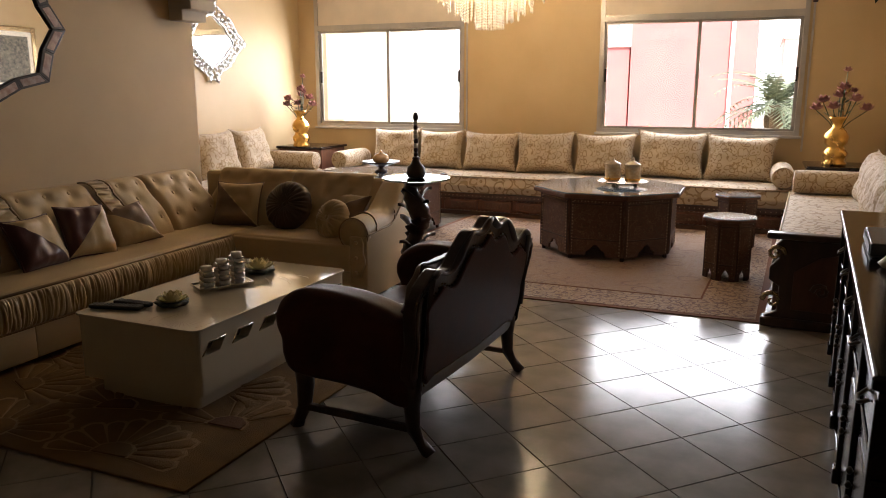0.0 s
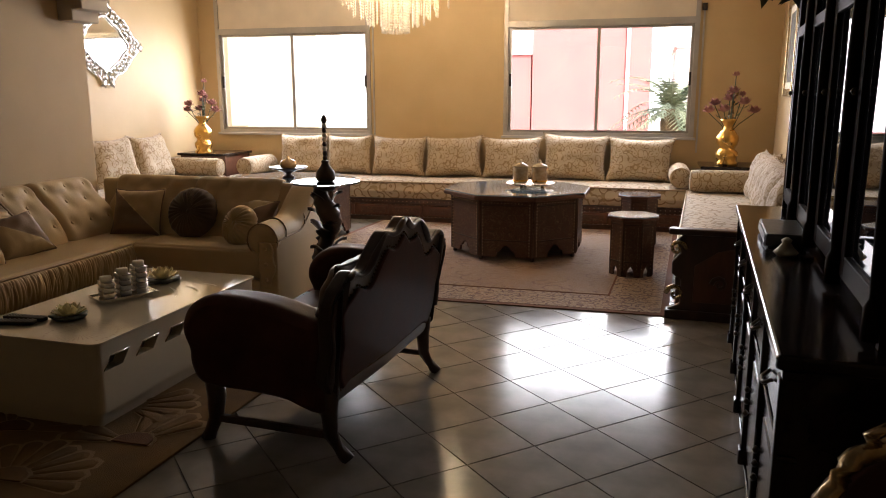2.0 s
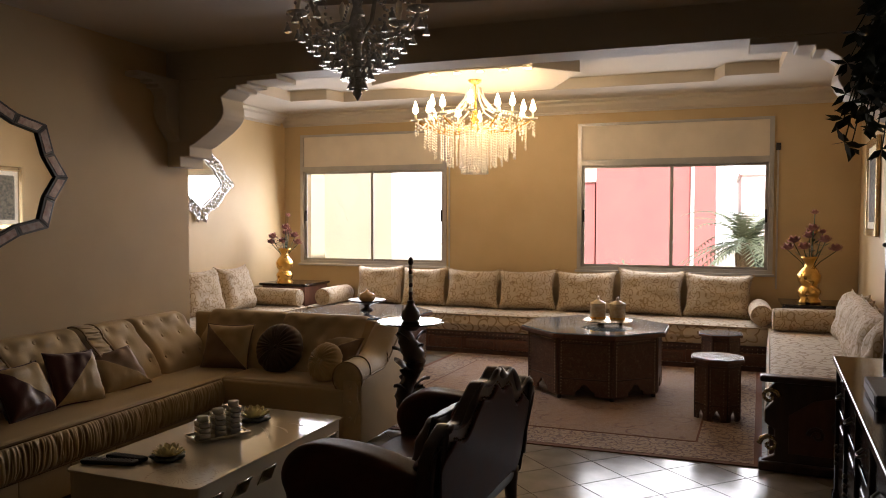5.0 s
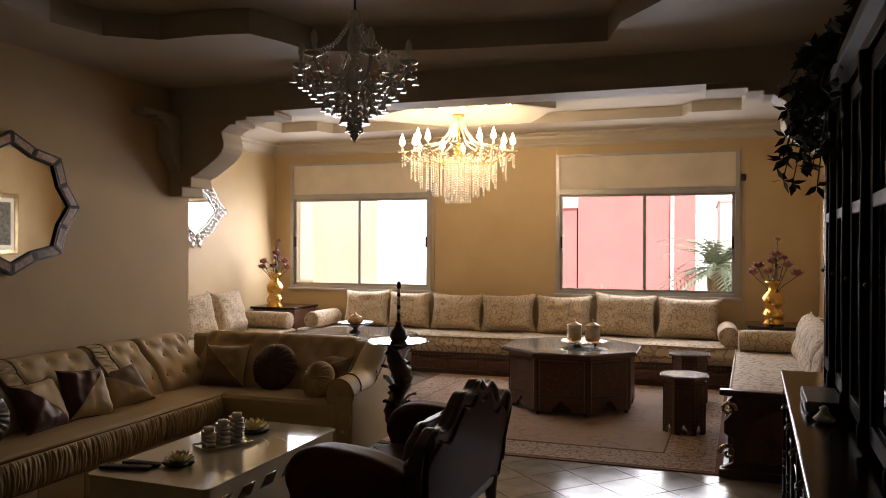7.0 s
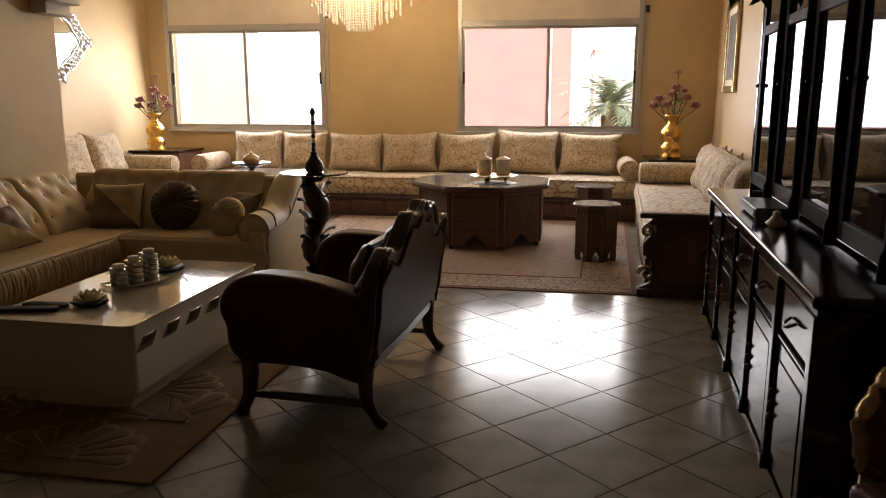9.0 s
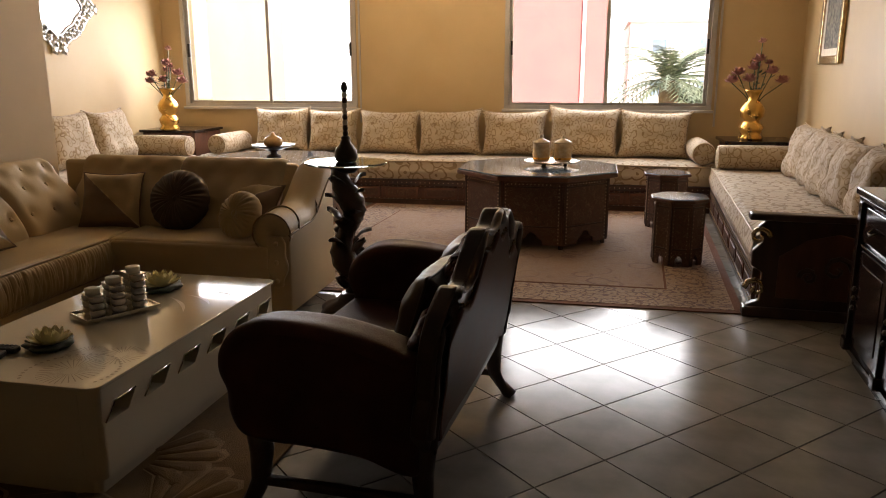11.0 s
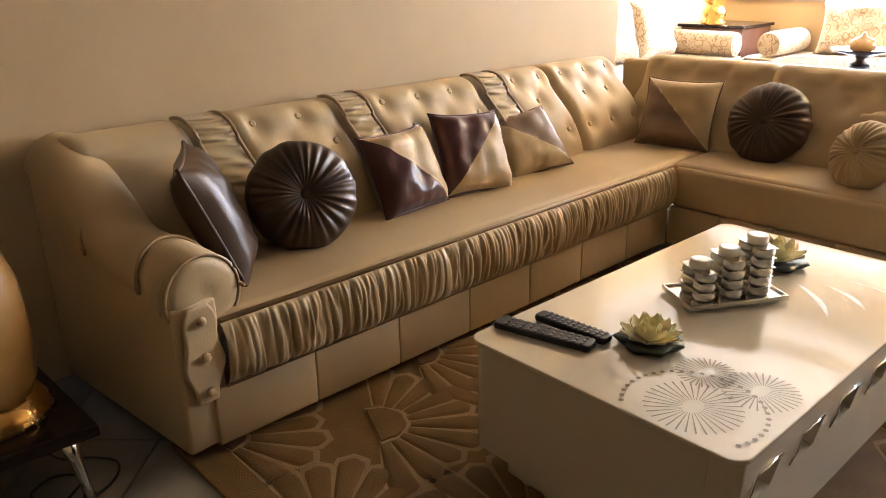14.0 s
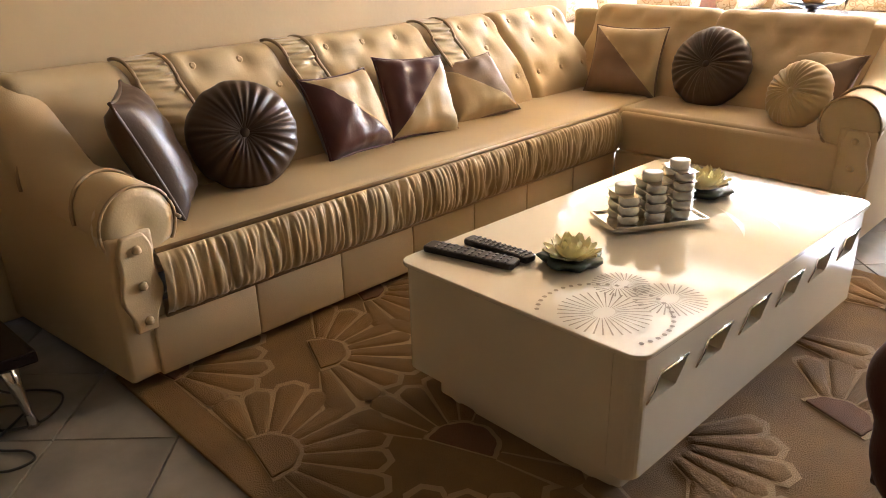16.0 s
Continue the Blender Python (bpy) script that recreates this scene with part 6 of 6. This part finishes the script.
for i in range(len(cp) - 1):
    p0, p1, p2, p3 = (Vector(cp[max(0, min(len(cp) - 1, i + j))]) for j in (-1, 0, 1, 2))
    for k in range(6):
        t = k / 6
        sm.append(0.5 * (2 * p1 + (p2 - p0) * t + (2 * p0 - 5 * p1 + 4 * p2 - p3) * t * t + (3 * p1 - p0 - 3 * p2 + p3) * t ** 3))
part("cord", tube(sm, 0.004, 6), PLAST, cb, smooth=True)

# ---- rugs ----
rg = thing("patterned_rug", pose(0, 0, 0), "rust and cream patterned wool rug", "rug")
RX0, RX1, RY0, RY1 = -2.6, 0.75, 5.60, 8.88
def rug_quad(x0, x1, y0, y1, z):
    k = SLANT * 0.8
    return slab([(x0 + k * (y0 - 5.6), y0), (x1 + k * (y0 - 5.6), y0), (x1 + k * (y1 - 5.6), y1), (x0 + k * (y1 - 5.6), y1)], 0.0, z, "xy")
part("edge", rug_quad(RX0, RX1, RY0, RY1, 0.008), RUGL, rg, "dark rust edge")
part("border", rug_quad(RX0 + 0.05, RX1 - 0.05, RY0 + 0.05, RY1 - 0.05, 0.0105), RUGB, rg, "figured cream border")
part("inner_band", rug_quad(RX0 + 0.42, RX1 - 0.42, RY0 + 0.42, RY1 - 0.42, 0.0125), RUGL, rg)
part("field", rug_quad(RX0 + 0.435, RX1 - 0.435, RY0 + 0.435, RY1 - 0.435, 0.0145), RUGF, rg)
sh = thing("carved_rug", pose(0, 0, 0), "brown carved-pile rug with fan flowers", "rug")
part("rug_base", slab([(-3.05, 2.56), (-1.24, 2.54), (-1.16, 4.80), (-3.05, 4.85)], 0.0, 0.012, "xy", 0.004), SHAG2, sh)
def fan(cx, cy, rot, r, n, heart, lift):
    """One fan flower: pale ground cut with plump petals round a scalloped heart."""
    c = Vector((cx, cy, 0))
    def inside(p):
        return -3.0 < p.x < -1.22 and 2.60 < p.y < 4.80 and not (-2.22 < p.x < -1.68 and 3.2 < p.y < 4.3)
    spread = 184
    for k in range(n):
        a = radians(rot + spread * (k / (n - 1) - 0.5))
        d, sd = Vector((math.cos(a), math.sin(a), 0)), Vector((-math.sin(a), math.cos(a), 0))
        rk = r * (1 + 0.05 * math.sin(k * 2.1 + cx * 9))
        if not (inside(c + d * rk * 1.05) and inside(c + d * rk * 0.25)):
            continue
        wmax = rk * radians(spread) / (n - 1) * 0.5
        def fn(u, v, grow=1.0, z0=0.0, h=0.0):
            q = 2 * v - 1
            w = wmax * (0.34 + 0.66 * u) * math.sqrt(max(0, 1 - max(0, (u - 0.80) / 0.20) ** 2))
            return c + d * (rk * 0.30 + rk * (0.70 + 0.03 * (grow - 1) * 8) * u) + sd * q * w * grow + Vector((0, 0, z0 + h * (1 - q ** 6) * min(1, 9 * (1 - u), 0.4 + 8 * u)))
        part("petal_ground", sheet(lambda u, v: fn(u, v, 1.06, 0.0128 + lift + 0.0002 * (k % 2)), 10, 2), SHAG, sh)
        part("petal_relief", sheet(lambda u, v: fn(u, v, 0.84, 0.0120 + lift, 0.0065), 10, 6), SHAG2, sh, smooth=True)
    if inside(c):
        e = Vector((math.cos(radians(rot)), math.sin(radians(rot)), 0))
        f = Vector((-e.y, e.x, 0))
        def rim(g):
            return [c + (e * math.cos(t) + f * math.sin(t)) * r * g * (1 + 0.06 * abs(math.sin(4.5 * t))) for t in (math.pi * (i / 32 - 0.5) * 1.1 for i in range(33))]
        part("heart_ground", slab([(p.x, p.y) for p in rim(0.29)], 0.010, 0.0135 + lift, "xy"), SHAG, sh)
        part("flower_heart", slab([(p.x, p.y) for p in rim(0.25)], 0.010, 0.019 + lift, "xy", 0.004), heart, sh)
rf2 = random.Random(12)
row, y = 0, 2.66
while y < 4.9:
    x = -2.98 + (0.31 if row % 2 else 0)
    while x < -1.1:
        fan(x + rf2.uniform(-0.03, 0.03), y + rf2.uniform(-0.03, 0.03), 90 + rf2.uniform(-28, 28), 0.335, 11, SHAG3 if rf2.random() < 0.5 else SHAG2, 0.0014 * (row % 3))
        x += 0.62
    y += 0.37
    row += 1

# ---- floor tiles, laid cornerwise ----
TS, G = 0.333, 0.003
tm = bpy.data.meshes.new("tile")
h = TS / 2 - G / 2
b = 0.002
tm.from_pydata([(-h, -h, -0.006), (h, -h, -0.006), (h, h, -0.006), (-h, h, -0.006), (-h + b, -h + b, 0), (h - b, -h + b, 0), (h - b, h - b, 0), (-h + b, h - b, 0)], [],
               [(4, 5, 6, 7), (0, 1, 5, 4), (1, 2, 6, 5), (2, 3, 7, 6), (3, 0, 4, 7)])
tm.materials.append(TILE)
rest_v, rest_f = [], []
count = 0
for i in range(-34, 35):
    for j in range(-34, 35):
        x = 0.182 + (i - j) * TS * 0.70711
        y = 3.022 + 0.2355 + (i + j) * TS * 0.70711
        if not (LEFT2 - 0.05 < x < right_x(y) + 0.02 and -4.9 < y < FAR + 0.05) or (x < LEFT - 0.03 and y < 5.5):
            continue
        if -1.35 < x < 1.25 and 1.2 < y < 5.9 or -3.7 < x < -2.7 and 1.6 < y < 2.7:
            ob = new("tile", tm)
            ob.parent = floor
            ob.matrix_world = pose(x, y, 0, 0, 0, 45)
            count += 1
        else:
            m4 = pose(x, y, 0, 0, 0, 45)
            o = len(rest_v)
            rest_v += [tuple(m4 @ v.co) for v in tm.vertices]
            rest_f += [tuple(o + q for q in p.vertices) for p in tm.polygons]
rm = bpy.data.meshes.new("tiles_far")
rm.from_pydata(rest_v, [], rest_f)
rm.materials.append(TILE)
far_tiles = new("tiles_far", rm)
far_tiles.parent = floor
tagged(far_tiles, kind="stuff")
